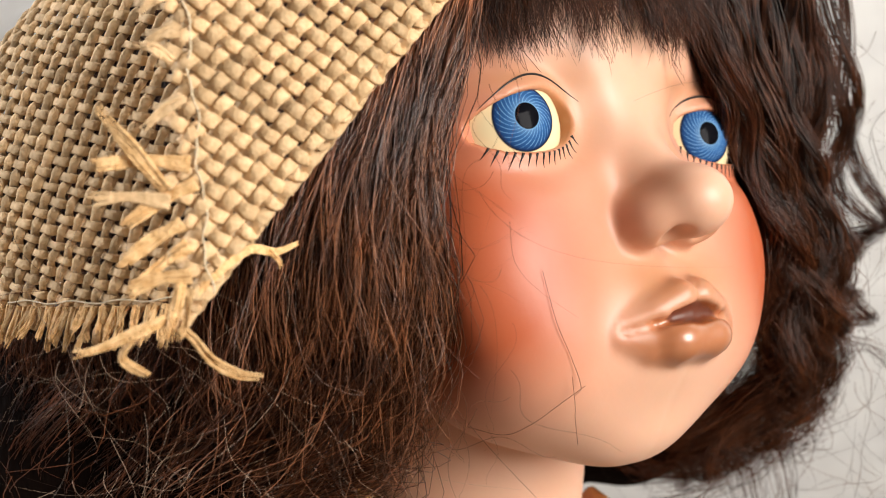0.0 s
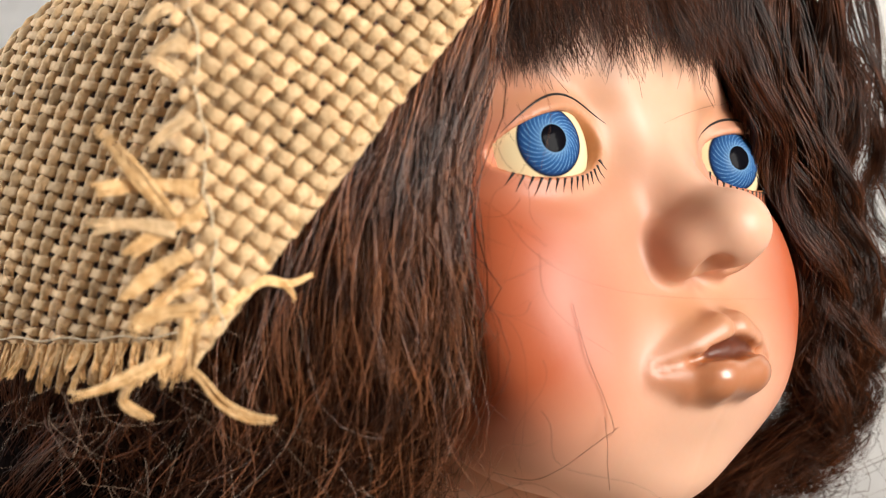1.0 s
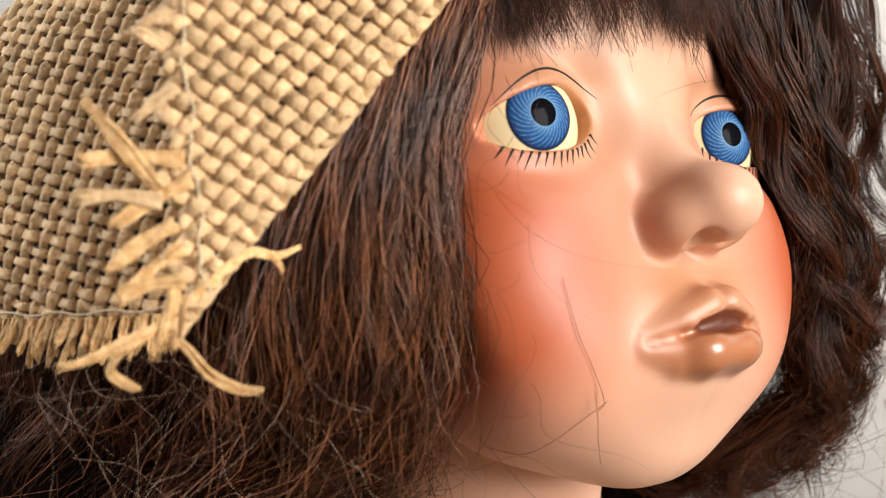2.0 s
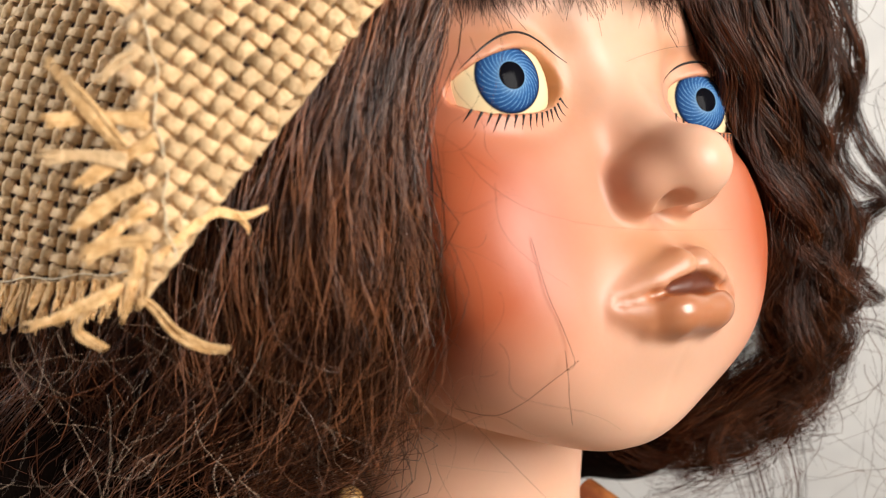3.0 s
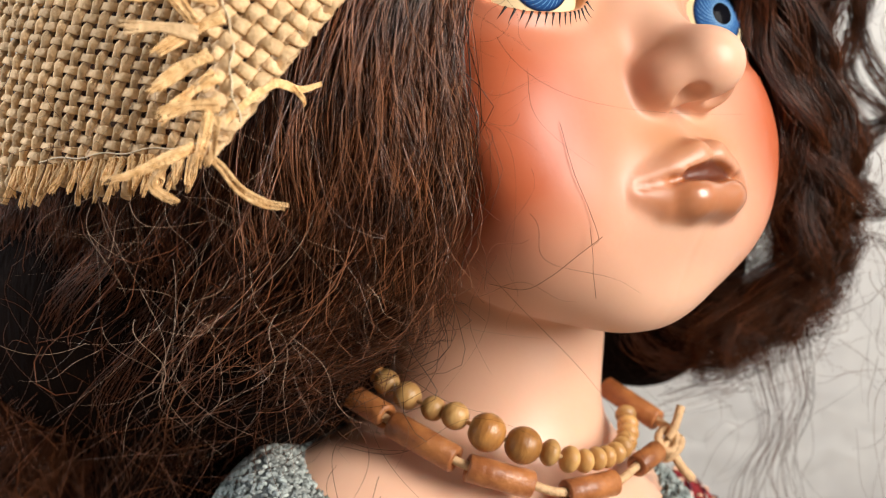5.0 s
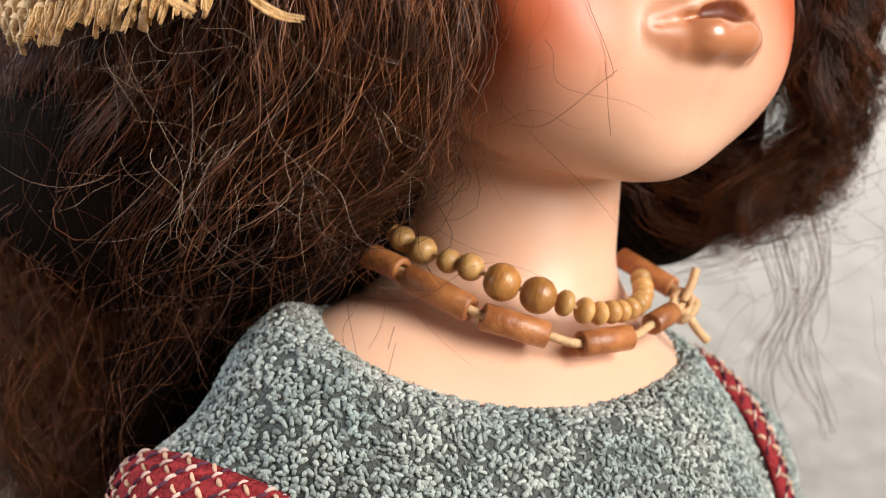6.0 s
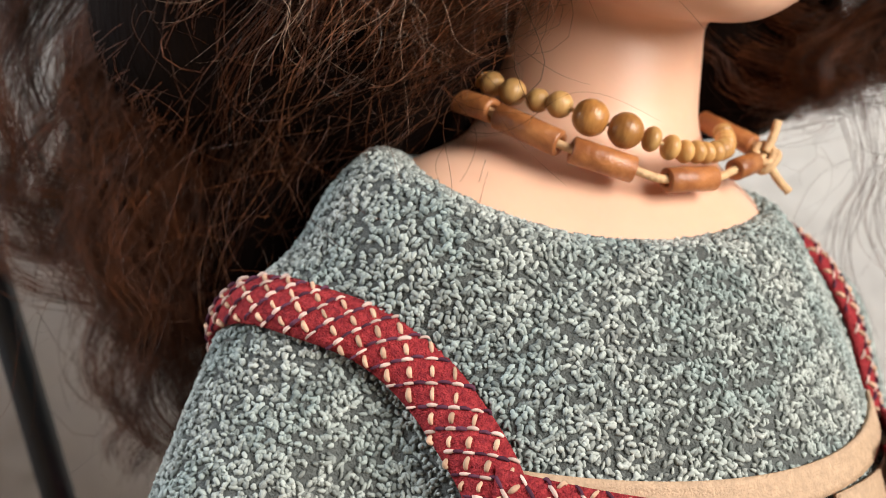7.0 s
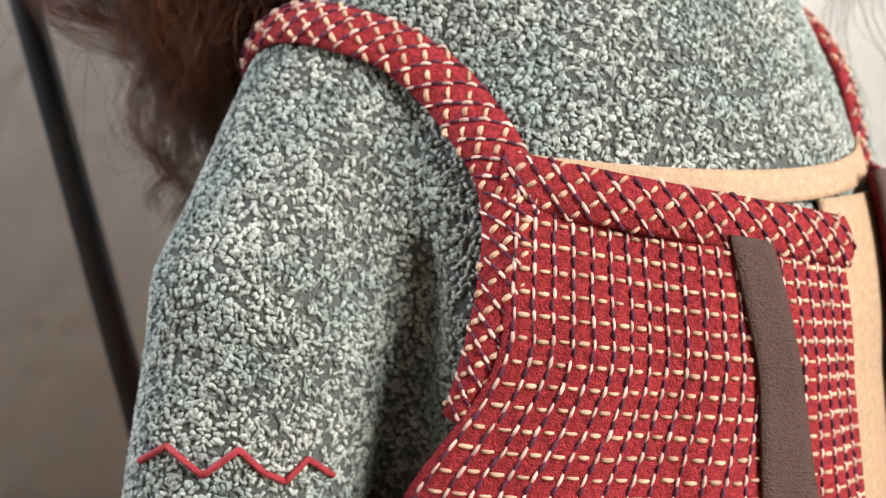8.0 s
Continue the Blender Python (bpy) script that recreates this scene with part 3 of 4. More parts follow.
def build_wig():
    wig = thing("wig", "long wavy dark brown doll wig with a fringe and stray hairs", "hair", (0.0, 0.33, 0.42))
    inv = -np.array(wig.location)
    rng = np.random.default_rng(11)

    def hair(name, label, *sets):
        vs, fs, o = [], [], 0
        for P, rad in sets:
            v, f = tubes(clear(P), rad, 3)
            vs.append(v)
            fs.append(f + o)
            o += len(v)
        ob = mesh_object(name, np.concatenate(vs) + inv, np.concatenate(fs), HAIR, wig)
        tagged(ob, label, kind="stuff")

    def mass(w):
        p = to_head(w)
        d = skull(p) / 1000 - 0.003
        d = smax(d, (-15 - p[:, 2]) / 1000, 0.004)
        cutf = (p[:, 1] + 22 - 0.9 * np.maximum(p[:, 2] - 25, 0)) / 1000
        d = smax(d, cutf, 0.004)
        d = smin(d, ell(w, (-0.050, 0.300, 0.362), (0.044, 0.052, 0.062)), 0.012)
        # these lobes carry the painted shade forward near the shoulder
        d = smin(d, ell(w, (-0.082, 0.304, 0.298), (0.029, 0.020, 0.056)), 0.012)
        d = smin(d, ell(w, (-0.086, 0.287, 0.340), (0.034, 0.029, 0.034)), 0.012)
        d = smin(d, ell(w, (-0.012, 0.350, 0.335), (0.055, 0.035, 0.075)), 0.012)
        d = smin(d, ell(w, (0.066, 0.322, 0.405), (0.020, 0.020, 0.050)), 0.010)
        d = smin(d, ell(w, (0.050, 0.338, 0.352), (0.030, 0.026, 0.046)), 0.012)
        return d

    def clear(P):
        """Keeps hairs outside the head."""
        q = P.reshape(-1, 3)
        for _ in range(3):
            h = to_head(q)
            d = skull(h)
            out = h - np.array((0, -34, -4))
            out /= np.linalg.norm(out, axis=1)[:, None]
            push = np.where(d < 1.3, 1.3 - d, 0)[:, None] / 1000
            q = q + (out @ AXES.T) * push
        return q.reshape(P.shape)

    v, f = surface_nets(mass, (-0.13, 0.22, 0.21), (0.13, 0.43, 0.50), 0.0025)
    tagged(mesh_object("hair_base", v + inv, f, HAIR_DEEP, wig), "dense inner mass of hair, near-black for the shade between strands")
    hair("side_hair", "long wavy side hair", strands(L_GUIDES, 4600, rng, samples=26, spread=0.0046, clumps=210, curl=0.0058, curls=4.2, frizz=0.0046, r=0.00011),
         strands([[(x, y + 0.008, z) for x, y, z in g] for g in L_GUIDES], 2400, rng, samples=23, spread=0.005, clumps=60, curl=0.004, curls=3.5, frizz=0.003))
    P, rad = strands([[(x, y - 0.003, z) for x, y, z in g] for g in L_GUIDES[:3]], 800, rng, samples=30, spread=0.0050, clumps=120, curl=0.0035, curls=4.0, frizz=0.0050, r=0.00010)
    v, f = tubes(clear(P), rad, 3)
    tagged(mesh_object("side_hair", v + inv, f, HAIR_LIT, wig), "hairs over the side hair, coloured a lit lighter brown", kind="stuff")
    # separate wavy locks at the outer edges
    def locks(guides, radius, turns, each, spread=0.0013):
        out = []
        for g in guides:
            s = np.linspace(0, 1, 44)
            P = spline(g, 44)
            p0, tw = rng.uniform(0, 6.28), turns * rng.uniform(0.8, 1.25)
            a = p0 + tw * 6.28 * s
            P = P + radius * rng.uniform(0.7, 1.2) * np.minimum(1, 0.3 + 1.4 * s)[:, None] * np.stack([np.cos(a), 0.7 * np.sin(a), 0.35 * np.sin(a)], 1)
            Q = P[None] + rng.normal(0, spread, (each, 1, 3)) * (0.8 + 0.5 * np.abs(np.sin(a * 0.5)))[None, :, None]
            ph = rng.uniform(0, 6.28, (each, 1, 3))
            Q = Q + 0.0016 * rng.gamma(0.7, 1.0, (each, 1, 1)) * s[None, :, None] * np.sin(s[None, :, None] * rng.uniform(6, 18, (each, 1, 3)) + ph)
            out.append(Q)
        Q = np.concatenate(out)
        return Q, 0.00008 * rng.uniform(0.6, 1.4, len(Q))[:, None] * (1.1 - 0.6 * np.linspace(0, 1, 44))[None]

    def between(guides, n, jitter):
        G = np.stack([spline(g, 8) for g in guides])
        res = []
        for u in np.linspace(0, len(guides) - 1.001, n):
            i = int(u)
            res.append(G[i] * (1 - u + i) + G[i + 1] * (u - i) + rng.normal(0, jitter, (1, 3)) + np.cumsum(rng.normal(0, jitter * 0.25, (8, 3)), 0))
        return res

    hair("wavy_lock", "loose wavy locks hanging beside the cheek", locks(between(R_GUIDES, 10, 0.004), 0.0056, 3.4, 60, 0.0010))
    low = [[(-0.118, 0.290, 0.335), (-0.126, 0.292, 0.305), (-0.121, 0.292, 0.275), (-0.117, 0.290, 0.240), (-0.113, 0.290, 0.222)],
           [(-0.100, 0.282, 0.335), (-0.108, 0.288, 0.305), (-0.108, 0.292, 0.270), (-0.104, 0.294, 0.238), (-0.102, 0.294, 0.222)],
           [(-0.085, 0.290, 0.325), (-0.095, 0.298, 0.295), (-0.096, 0.302, 0.265), (-0.094, 0.302, 0.240), (-0.092, 0.304, 0.225)]]
    outer = [[(-0.112, 0.300, 0.400), (-0.128, 0.298, 0.365), (-0.140, 0.296, 0.335), (-0.150, 0.296, 0.310), (-0.146, 0.297, 0.292), (-0.128, 0.298, 0.284)],
             [(-0.105, 0.292, 0.390), (-0.120, 0.290, 0.360), (-0.130, 0.292, 0.330), (-0.138, 0.294, 0.305), (-0.130, 0.294, 0.285), (-0.122, 0.296, 0.265)]]
    hair("wavy_lock", "frizzy outward-curling locks at the back", locks(between(outer, 12, 0.005), 0.0060, 2.6, 60, 0.0017))
    # hair that falls past the temple and shades the brow
    temple = [[to_world(q) for q in ((50, -14, 60), (60, 2, 40), (61, 9, 20), (60, 6, 2), (55, -10, -16))],
              [to_world(q) for q in ((52, -14, 60), (60, 3, 40), (62, 12, 20), (61, 8, 0), (59, -10, -20))],
              [to_world(q) for q in ((54, -26, 60), (64, -8, 40), (67, 3, 18), (65, -1, -2), (61, -16, -22))]]
    hair("side_hair", "hair falling past the temple", strands(temple, 2000, rng, samples=22, spread=0.0016, clumps=60, curl=0.0024, curls=2.0, frizz=0.0015, r=0.00012))
    wisps = [[(0.078, 0.318, 0.330), (0.083, 0.318, 0.305), (0.079, 0.320, 0.280), (0.086, 0.322, 0.250)], [(0.086, 0.318, 0.335), (0.090, 0.320, 0.310), (0.088, 0.322, 0.285), (0.094, 0.322, 0.262)], [(0.098, 0.320, 0.352), (0.112, 0.325, 0.348), (0.128, 0.330, 0.339), (0.145, 0.335, 0.330)]]
    under = [[(0.036, 0.320, 0.350), (0.052, 0.316, 0.334), (0.068, 0.314, 0.326), (0.084, 0.315, 0.331)], [(0.045, 0.318, 0.358), (0.060, 0.314, 0.344), (0.076, 0.312, 0.338), (0.094, 0.314, 0.345)],
             [(0.034, 0.322, 0.338), (0.048, 0.318, 0.325), (0.062, 0.317, 0.318), (0.074, 0.318, 0.321)]]
    hair("wavy_lock", "curled locks under the chin", locks(between(under, 7, 0.002), 0.0038, 2.0, 60, 0.0016))
    hair("wavy_lock", "thin wavy wisps against the wall", locks(wisps, 0.0022, 1.5, 16, 0.0020))
    hair("wavy_lock", "long wavy locks hanging behind the shoulder", locks(between(low, 8, 0.003), 0.0038, 3.0, 60))
    hair("side_hair", "loose curly side hair", strands(R_GUIDES[:2], 900, rng, samples=36, spread=0.003, clumps=22, curl=0.0065, curls=3.6, frizz=0.003, r=0.00010),
         strands([[(x, y + 0.008, z) for x, y, z in g] for g in R_GUIDES[:2]], 800, rng, samples=36, spread=0.004, clumps=24, curl=0.0065, curls=3.4, frizz=0.003))
    fr = []
    for x in (-50, -34, -17, 0, 17, 34, 46):
        fr.append([to_world(q) for q in ((x * 0.45, -34, 74), (x * 0.75, -10, 62), (x * 0.95, 9 - 0.006 * x * x, 44), (x * 1.03, 13 - 0.009 * x * x, 26), (x * 1.05, 13 - 0.009 * x * x, 12 if x < -10 else 15 if x < 30 else 24))])
    hair("fringe", "straight uneven fringe on the forehead", strands(fr, 2600, rng, samples=12, spread=0.0020, clumps=90, curl=0.0008, end=(0.80, 1.0), r=0.00009), strands([[p - np.array((0, -0.0015, 0)) for p in g] for g in fr], 1600, rng, samples=12, spread=0.0016, clumps=70, curl=0.0006, end=(0.75, 0.97), r=0.0001))
    # single stray hairs, some coloured pale for the window light on them
    def strays(name, label, count, box, mat, size, r):
        lo, hi = np.array(box[0]), np.array(box[1])
        k = np.linspace(0, 1, 28)
        P = []
        for _ in range(count):
            a = rng.uniform(lo, hi)
            d = rng.normal(size=3) * np.array((1, 0.35, 1.1)) + np.array((-0.3, 0, -1.2))
            d /= np.linalg.norm(d)
            e = np.cross(d, (0, -1, 0.1))
            ln, bend, w = size * rng.uniform(0.4, 1.4), rng.normal(0, 0.75), rng.uniform(3, 9)
            P.append(a + d * (k * ln)[:, None] + e * (bend * ln * k ** 2 + 0.09 * ln * np.sin(k * w + a[0] * 900))[:, None] + np.array((0, -1, 0)) * (0.08 * ln * np.sin(k * 3))[:, None])
        P = clear(np.array(P))
        v, f = tubes(P, r * rng.uniform(0.5, 1.3, count)[:, None] * (1.1 - k)[None] ** 0.5, 3)
        tagged(mesh_object(name, v + inv, f, mat, wig), label, kind="stuff")

    strays("stray_hair", "stray hairs in a pale sunlit tone", 110, ((-0.075, 0.222, 0.335), (-0.012, 0.236, 0.400)), HAIR_PALE, 0.022, 0.000045)
    strays("stray_hair", "fine brown stray hairs", 220, ((-0.120, 0.240, 0.270), (-0.010, 0.262, 0.400)), HAIR, 0.035, 0.00006)
    strays("stray_hair", "fine brown stray hairs across the cheek", 46, ((-0.012, 0.222, 0.350), (0.012, 0.232, 0.425)), HAIR, 0.020, 0.000045)
    singles = [
        [(0.0190, 0.2349, 0.3828), (0.0217, 0.2340, 0.3731), (0.0246, 0.2350, 0.3662), (0.0268, 0.2360, 0.3599), (0.0255, 0.2345, 0.3585)],
        [(0.0275, 0.2352, 0.3602), (0.0226, 0.2355, 0.3564), (0.0173, 0.2370, 0.3520), (0.0121, 0.2400, 0.3490), (0.0050, 0.2420, 0.3500)],
        [(0.0250, 0.2350, 0.3620), (0.0257, 0.2357, 0.3560), (0.0259, 0.2374, 0.3532), (0.0268, 0.2400, 0.3470)],
        [(-0.0055, 0.2400, 0.3701), (-0.0015, 0.2385, 0.3692), (0.0017, 0.2356, 0.3722), (0.0060, 0.2335, 0.3740), (0.0110, 0.2326, 0.3718)],
        [(-0.0040, 0.2360, 0.3840), (-0.0004, 0.2370, 0.3740), (0.0010, 0.2370, 0.3650), (0.0045, 0.2380, 0.3560), (0.0042, 0.2400, 0.3490)],
        [(0.0140, 0.2430, 0.4040), (0.0106, 0.2412, 0.3972), (0.0072, 0.2380, 0.3910), (0.0039, 0.2370, 0.3878)],
        [(0.0232, 0.2480, 0.4000), (0.0212, 0.2433, 0.3959), (0.0160, 0.2396, 0.3935), (0.0105, 0.2386, 0.3926)],
    ]
    P = np.stack([spline(s, 40) for s in singles])
    v, f = tubes(P, np.full((len(P), 40), 0.00006), 3)
    tagged(mesh_object("stray_hair", v + inv, f, HAIR, wig), "single hairs lying on the cheek", kind="stuff")
    strays("stray_hair", "fine loose hairs behind the cheek", 130, ((0.070, 0.300, 0.300), (0.125, 0.325, 0.430)), HAIR, 0.035, 0.00006)


build_wig()


# ---- the hat ----
def hat_back(x, z):
    c = 1 - ((x + 0.030) / 0.085) ** 2 - ((z - 0.385) / 0.075) ** 2
    return 0.300 - 0.078 * np.sqrt(np.maximum(c, 0.02))


def hat_band(x, z):
    return 0.202 + 0.36 * (x + 0.045) + 0.23 * (z - 0.380)


def ribbon_mesh(path, half, thick, normal):
    v, f = tubes(path[None], half[None], 8, thick, up=normal)
    return v, f


def build_hat():
    hat = thing("straw_hat", "woven raffia hat with a frayed folded brim and loose straws", "hat", (-0.03, 0.29, 0.43))
    inv = -np.array(hat.location)
    rng = np.random.default_rng(5)

    def weave(name, surf, inside, ang_a, ang_b, pitch_a, pitch_b, centre, reach, amp, mat, lift=0.0, wrap=None, width=0.43):
        da = np.array((math.cos(ang_a), math.sin(ang_a)))
        db = np.array((math.cos(ang_b), math.sin(ang_b)))
        M = np.array([da, db]).T
        for fam in (0, 1):
            along, across = (da, db) if fam == 0 else (db, da)
            step, other = (pitch_b, pitch_a) if fam == 0 else (pitch_a, pitch_b)
            n = int(reach / step)
            for j in range(-n, n + 1):
                jit = rng.normal(0, 0.03)
                s = np.arange(-reach, reach, other / 5)
                wob = 0.035 * step * np.sin(s / other * 0.9 + rng.uniform(0, 6))
                xz = np.array(centre)[None] + s[:, None] * along[None] + ((j + jit) * step + wob)[:, None] * across[None]
                ok = inside(xz[:, 0], xz[:, 1], fam, j)
                if ok.sum() < 6:
                    continue
                # longest unbroken run
                edge = np.flatnonzero(np.diff(np.concatenate([[0], ok.astype(int), [0]])))
                a, b = max(zip(edge[::2], edge[1::2]), key=lambda q: q[1] - q[0])
                if b - a < 6:
                    continue
                xz, s2 = xz[a:b], s[a:b]
                sign = (1 if j % 2 else -1) * (1 if fam else -1)
                h = amp * sign * np.cos(np.pi * s2 / other)
                y = surf(xz[:, 0], xz[:, 1])
                path = np.stack([xz[:, 0], y - h - lift, xz[:, 1]], 1)
                if wrap is not None:
                    path = wrap(path)
                g = np.gradient(path, axis=0)
                half = step * (width + rng.uniform(-0.05, 0.05)) * (1 + 0.10 * np.sin(s2 / other * np.pi * 2))
                v, f = ribbon_mesh(path, half, 0.32, (0.1, -1.0, 0.15))
                mesh_object(name, v + inv, f, mat, hat)

    seam_x = lambda z: -0.0405 - 0.10 * (z - 0.388)
    fold = lambda x, z: (-(x + 0.047) * 0.785 + (z - 0.378) * 0.62)  # distance inside the folded edge
    bottom = lambda x: 0.3765 + 0.10 * (x + 0.06)
    ends = {}

    def in_back(x, z, fam, j):
        c = 1 - ((x + 0.030) / 0.085) ** 2 - ((z - 0.385) / 0.075) ** 2
        if fam == 1 and j not in ends:
            ends[j] = rng.uniform(0.003, 0.0075)
        low = bottom(x) - (ends[j] if fam == 1 else 0.0)
        return (c > 0.03) & (z > low) & (x < seam_x(z) + 0.010) & (fold(x, z) > 0.002) & (z < 0.452)

    weave("straw_strand", hat_back, in_back, radians(-8), radians(66), 0.0029, 0.0027, (-0.062, 0.405), 0.075, 0.0009, STRAW, width=0.315)

    def in_band(x, z, fam, j):
        return (x > seam_x(z) - (0.0015 if (j * 7) % 3 else 0.0045)) & (fold(x, z) > -0.0085) & (z < 0.455) & (z > 0.374)

    def wrap(p):
        e = fold(p[:, 0], p[:, 2])
        r = 0.0022
        th = np.clip(-e / r, 0, 2.9)
        back = np.where(e < 0, 1, 0)
        out = p.copy()
        nx, nz = -0.785, 0.62
        shift = np.where(e < 0, -e - r * np.sin(th), 0)
        out[:, 0] += nx * shift
        out[:, 2] += nz * shift
        out[:, 1] += np.where(e < 0, r * (1 - np.cos(th)), 0)
        return out

    weave("band_strand", hat_band, in_band, radians(-34), radians(46), 0.0031, 0.0031, (-0.025, 0.41), 0.07, 0.0012, STRAW, 0.0, wrap, 0.40)

    def straw(points, half, mat=STRAW_GOLD, n=26):
        p = spline(points, n)
        k = np.linspace(0, 1, n)
        hw = half * (0.85 + 0.15 * np.sin(k * 7 + half * 9000)) * (1 - 0.30 * k)
        tw = rng.normal(0, 0.3) + np.cumsum(rng.normal(0, 0.10, n))
        T = np.gradient(p, axis=0)
        side = np.cross(T, (0.1, -1, 0.2))
        side /= np.linalg.norm(side, axis=1)[:, None] + 1e-9
        P, W = [], []
        for o in (-1, -0.33, 0.33, 1):
            q = p + side * (o * 0.6 * hw * (1 + rng.uniform(-0.2, 0.8) * k ** 3))[:, None]
            q[:, 1] -= rng.uniform(0, 0.0004) + 0.0002 * np.sin(k * 9 + o)
            P.append(q + (rng.uniform(-0.6, 0.6) * half * k ** 4)[:, None] * T / (np.linalg.norm(T, axis=1)[:, None] + 1e-9))
            W.append(hw * rng.uniform(0.30, 0.48) * (1 - 0.3 * k ** 3))
        v, f = tubes(np.array(P), np.array(W), 6, 0.6, up=(0.1, -1, 0.2), twist=np.tile(tw, (4, 1)))
        mesh_object("loose_straw", v + inv, f, mat, hat)

    # loose ends at the torn corner and along the seam
    straw([(-0.0420, 0.2040, 0.3830), (-0.0385, 0.2050, 0.3862), (-0.0330, 0.2090, 0.3905), (-0.0290, 0.2140, 0.3895), (-0.0255, 0.2180, 0.3905)], 0.0011)
    straw([(-0.0300, 0.2125, 0.3900), (-0.0285, 0.2140, 0.3880), (-0.0280, 0.2145, 0.3865)], 0.0006)
    straw([(-0.0460, 0.2030, 0.3795), (-0.0420, 0.2035, 0.3770), (-0.0385, 0.2040, 0.3725), (-0.0345, 0.2050, 0.3700), (-0.0305, 0.2060, 0.3692)], 0.0011)
    straw([(-0.0455, 0.2020, 0.3800), (-0.0500, 0.2005, 0.3780), (-0.0560, 0.2000, 0.3755), (-0.0600, 0.2000, 0.3745)], 0.0013)
    straw([(-0.0500, 0.2015, 0.3780), (-0.0530, 0.2015, 0.3735), (-0.0490, 0.2020, 0.3705)], 0.0010)
    straw([(-0.0430, 0.2025, 0.3860), (-0.0440, 0.2015, 0.3810), (-0.0455, 0.2010, 0.3760)], 0.0013)
    straw([(-0.0415, 0.2030, 0.3850), (-0.0425, 0.2020, 0.3790), (-0.0435, 0.2010, 0.3765)], 0.0010)
    for dx, dz, ex, ez, w in ((-0.0455, 0.4010, -0.0560, 0.4140, 0.0015), (-0.0420, 0.4050, -0.0560, 0.4055, 0.0013), (-0.0450, 0.3990, -0.0570, 0.4000, 0.0012), (-0.0430, 0.3955, -0.0520, 0.3895, 0.0014),
                              (-0.0420, 0.3920, -0.0515, 0.3840, 0.0013), (-0.0410, 0.4020, -0.0520, 0.3955, 0.0014), (-0.0415, 0.3870, -0.0510, 0.3855, 0.0013), (-0.0450, 0.4220, -0.0500, 0.4250, 0.0010),
                              (-0.0440, 0.4270, -0.0490, 0.4250, 0.0011), (-0.0430, 0.4160, -0.0490, 0.4110, 0.0010), (-0.0460, 0.4330, -0.0500, 0.4300, 0.0010)):
        straw([(dx, hat_band(dx, dz) - 0.0015, dz), ((dx + ex) / 2, hat_band(dx, dz) - 0.0035, (dz + ez) / 2 + 0.0006), (ex, hat_band(ex, ez) - 0.002, ez)], w * 1.25, STRAW_GOLD if w > 0.0012 else STRAW)
    for x in np.linspace(-0.092, -0.049, 34):
        x = x + rng.normal(0, 0.0004)
        z0 = bottom(x) + 0.001
        ln = rng.uniform(0.004, 0.0085)
        lean = rng.uniform(-0.55, -0.1)
        y0 = hat_back(x, z0)
        straw([(x, y0 - 0.0008, z0), (x + lean * ln * 0.5, y0 - 0.0016, z0 - ln * 0.55), (x + lean * ln + rng.normal(0, 0.0006), y0 - rng.uniform(0.0005, 0.003), z0 - ln)], rng.uniform(0.0007, 0.0013), n=9)
    # sewing thread along the seam
    zz = np.linspace(0.384, 0.450, 60)
    xx = seam_x(zz) + 0.0016 + 0.0005 * np.sin(zz * 430) + 0.0003 * np.sin(zz * 1130)
    th = np.stack([xx, hat_band(xx, zz) - 0.0016 - 0.0006 * np.sin(zz * 1100), zz], 1)
    rods("sewing_thread", th[None], np.full((1, 60), 0.0002), THREAD, hat).data.transform(Matrix.Translation(inv))
    bx = np.linspace(-0.085, -0.047, 60)
    th = np.stack([bx, hat_back(bx, bottom(bx) + 0.002) - 0.0013, bottom(bx) + 0.002 + 0.0003 * np.sin(bx * 610)], 1)
    rods("sewing_thread", th[None], np.full((1, 60), 0.00016), THREAD, hat).data.transform(Matrix.Translation(inv))
    # crown above and behind, out of sight
    bm = bmesh.new()
    bmesh.ops.create_uvsphere(bm, u_segments=48, v_segments=24, radius=1)
    for v in list(bm.verts):
        v.co = (v.co.x * 0.066, 0.02 + v.co.y * 0.066, 0.030 + v.co.z * 0.050)
    bmesh.ops.bisect_plane(bm, geom=bm.verts[:] + bm.edges[:] + bm.faces[:], plane_co=(0, 0, 0.027), plane_no=(0.25, -0.35, -1), clear_outer=True)
    bmesh.ops.solidify(bm, geom=bm.faces[:], thickness=0.002)
    part("crown", bm, STRAW, hat)


build_hat()


# ---- clothes ----
def sweater_shape(w):
    d = ell(w, (0.000, 0.296, 0.190), (0.084, 0.085, 0.124))
    d = smax(d, -cap(w, (-0.040, 0.222, 0.214), (-0.056, 0.212, 0.08), 0.010, 0.024), 0.008)  # hollow under the arm
    d = smin(d, cap(w, (-0.025, 0.274, 0.273), (0.022, 0.298, 0.264), 0.040, 0.040), 0.010)
    d = smin(d, cap(w, (-0.055, 0.262, 0.252), (-0.072, 0.236, 0.205), 0.030, 0.029), 0.010)
    d = smin(d, cap(w, (-0.072, 0.236, 0.205), (-0.084, 0.222, 0.120), 0.029, 0.028), 0.003)
    d = smin(d, cap(w, (0.058, 0.325, 0.250), (0.085, 0.335, 0.150), 0.028, 0.030), 0.014)
    # the wide neckline, highest on the shoulders
    rim = w[:, 2] - (0.2855 + 4.9 * (w[:, 0] - 0.022) ** 2 + 0.25 * np.maximum(w[:, 1] - 0.285, 0))
    d = smax(d, rim * 0.9, 0.004)
    return d


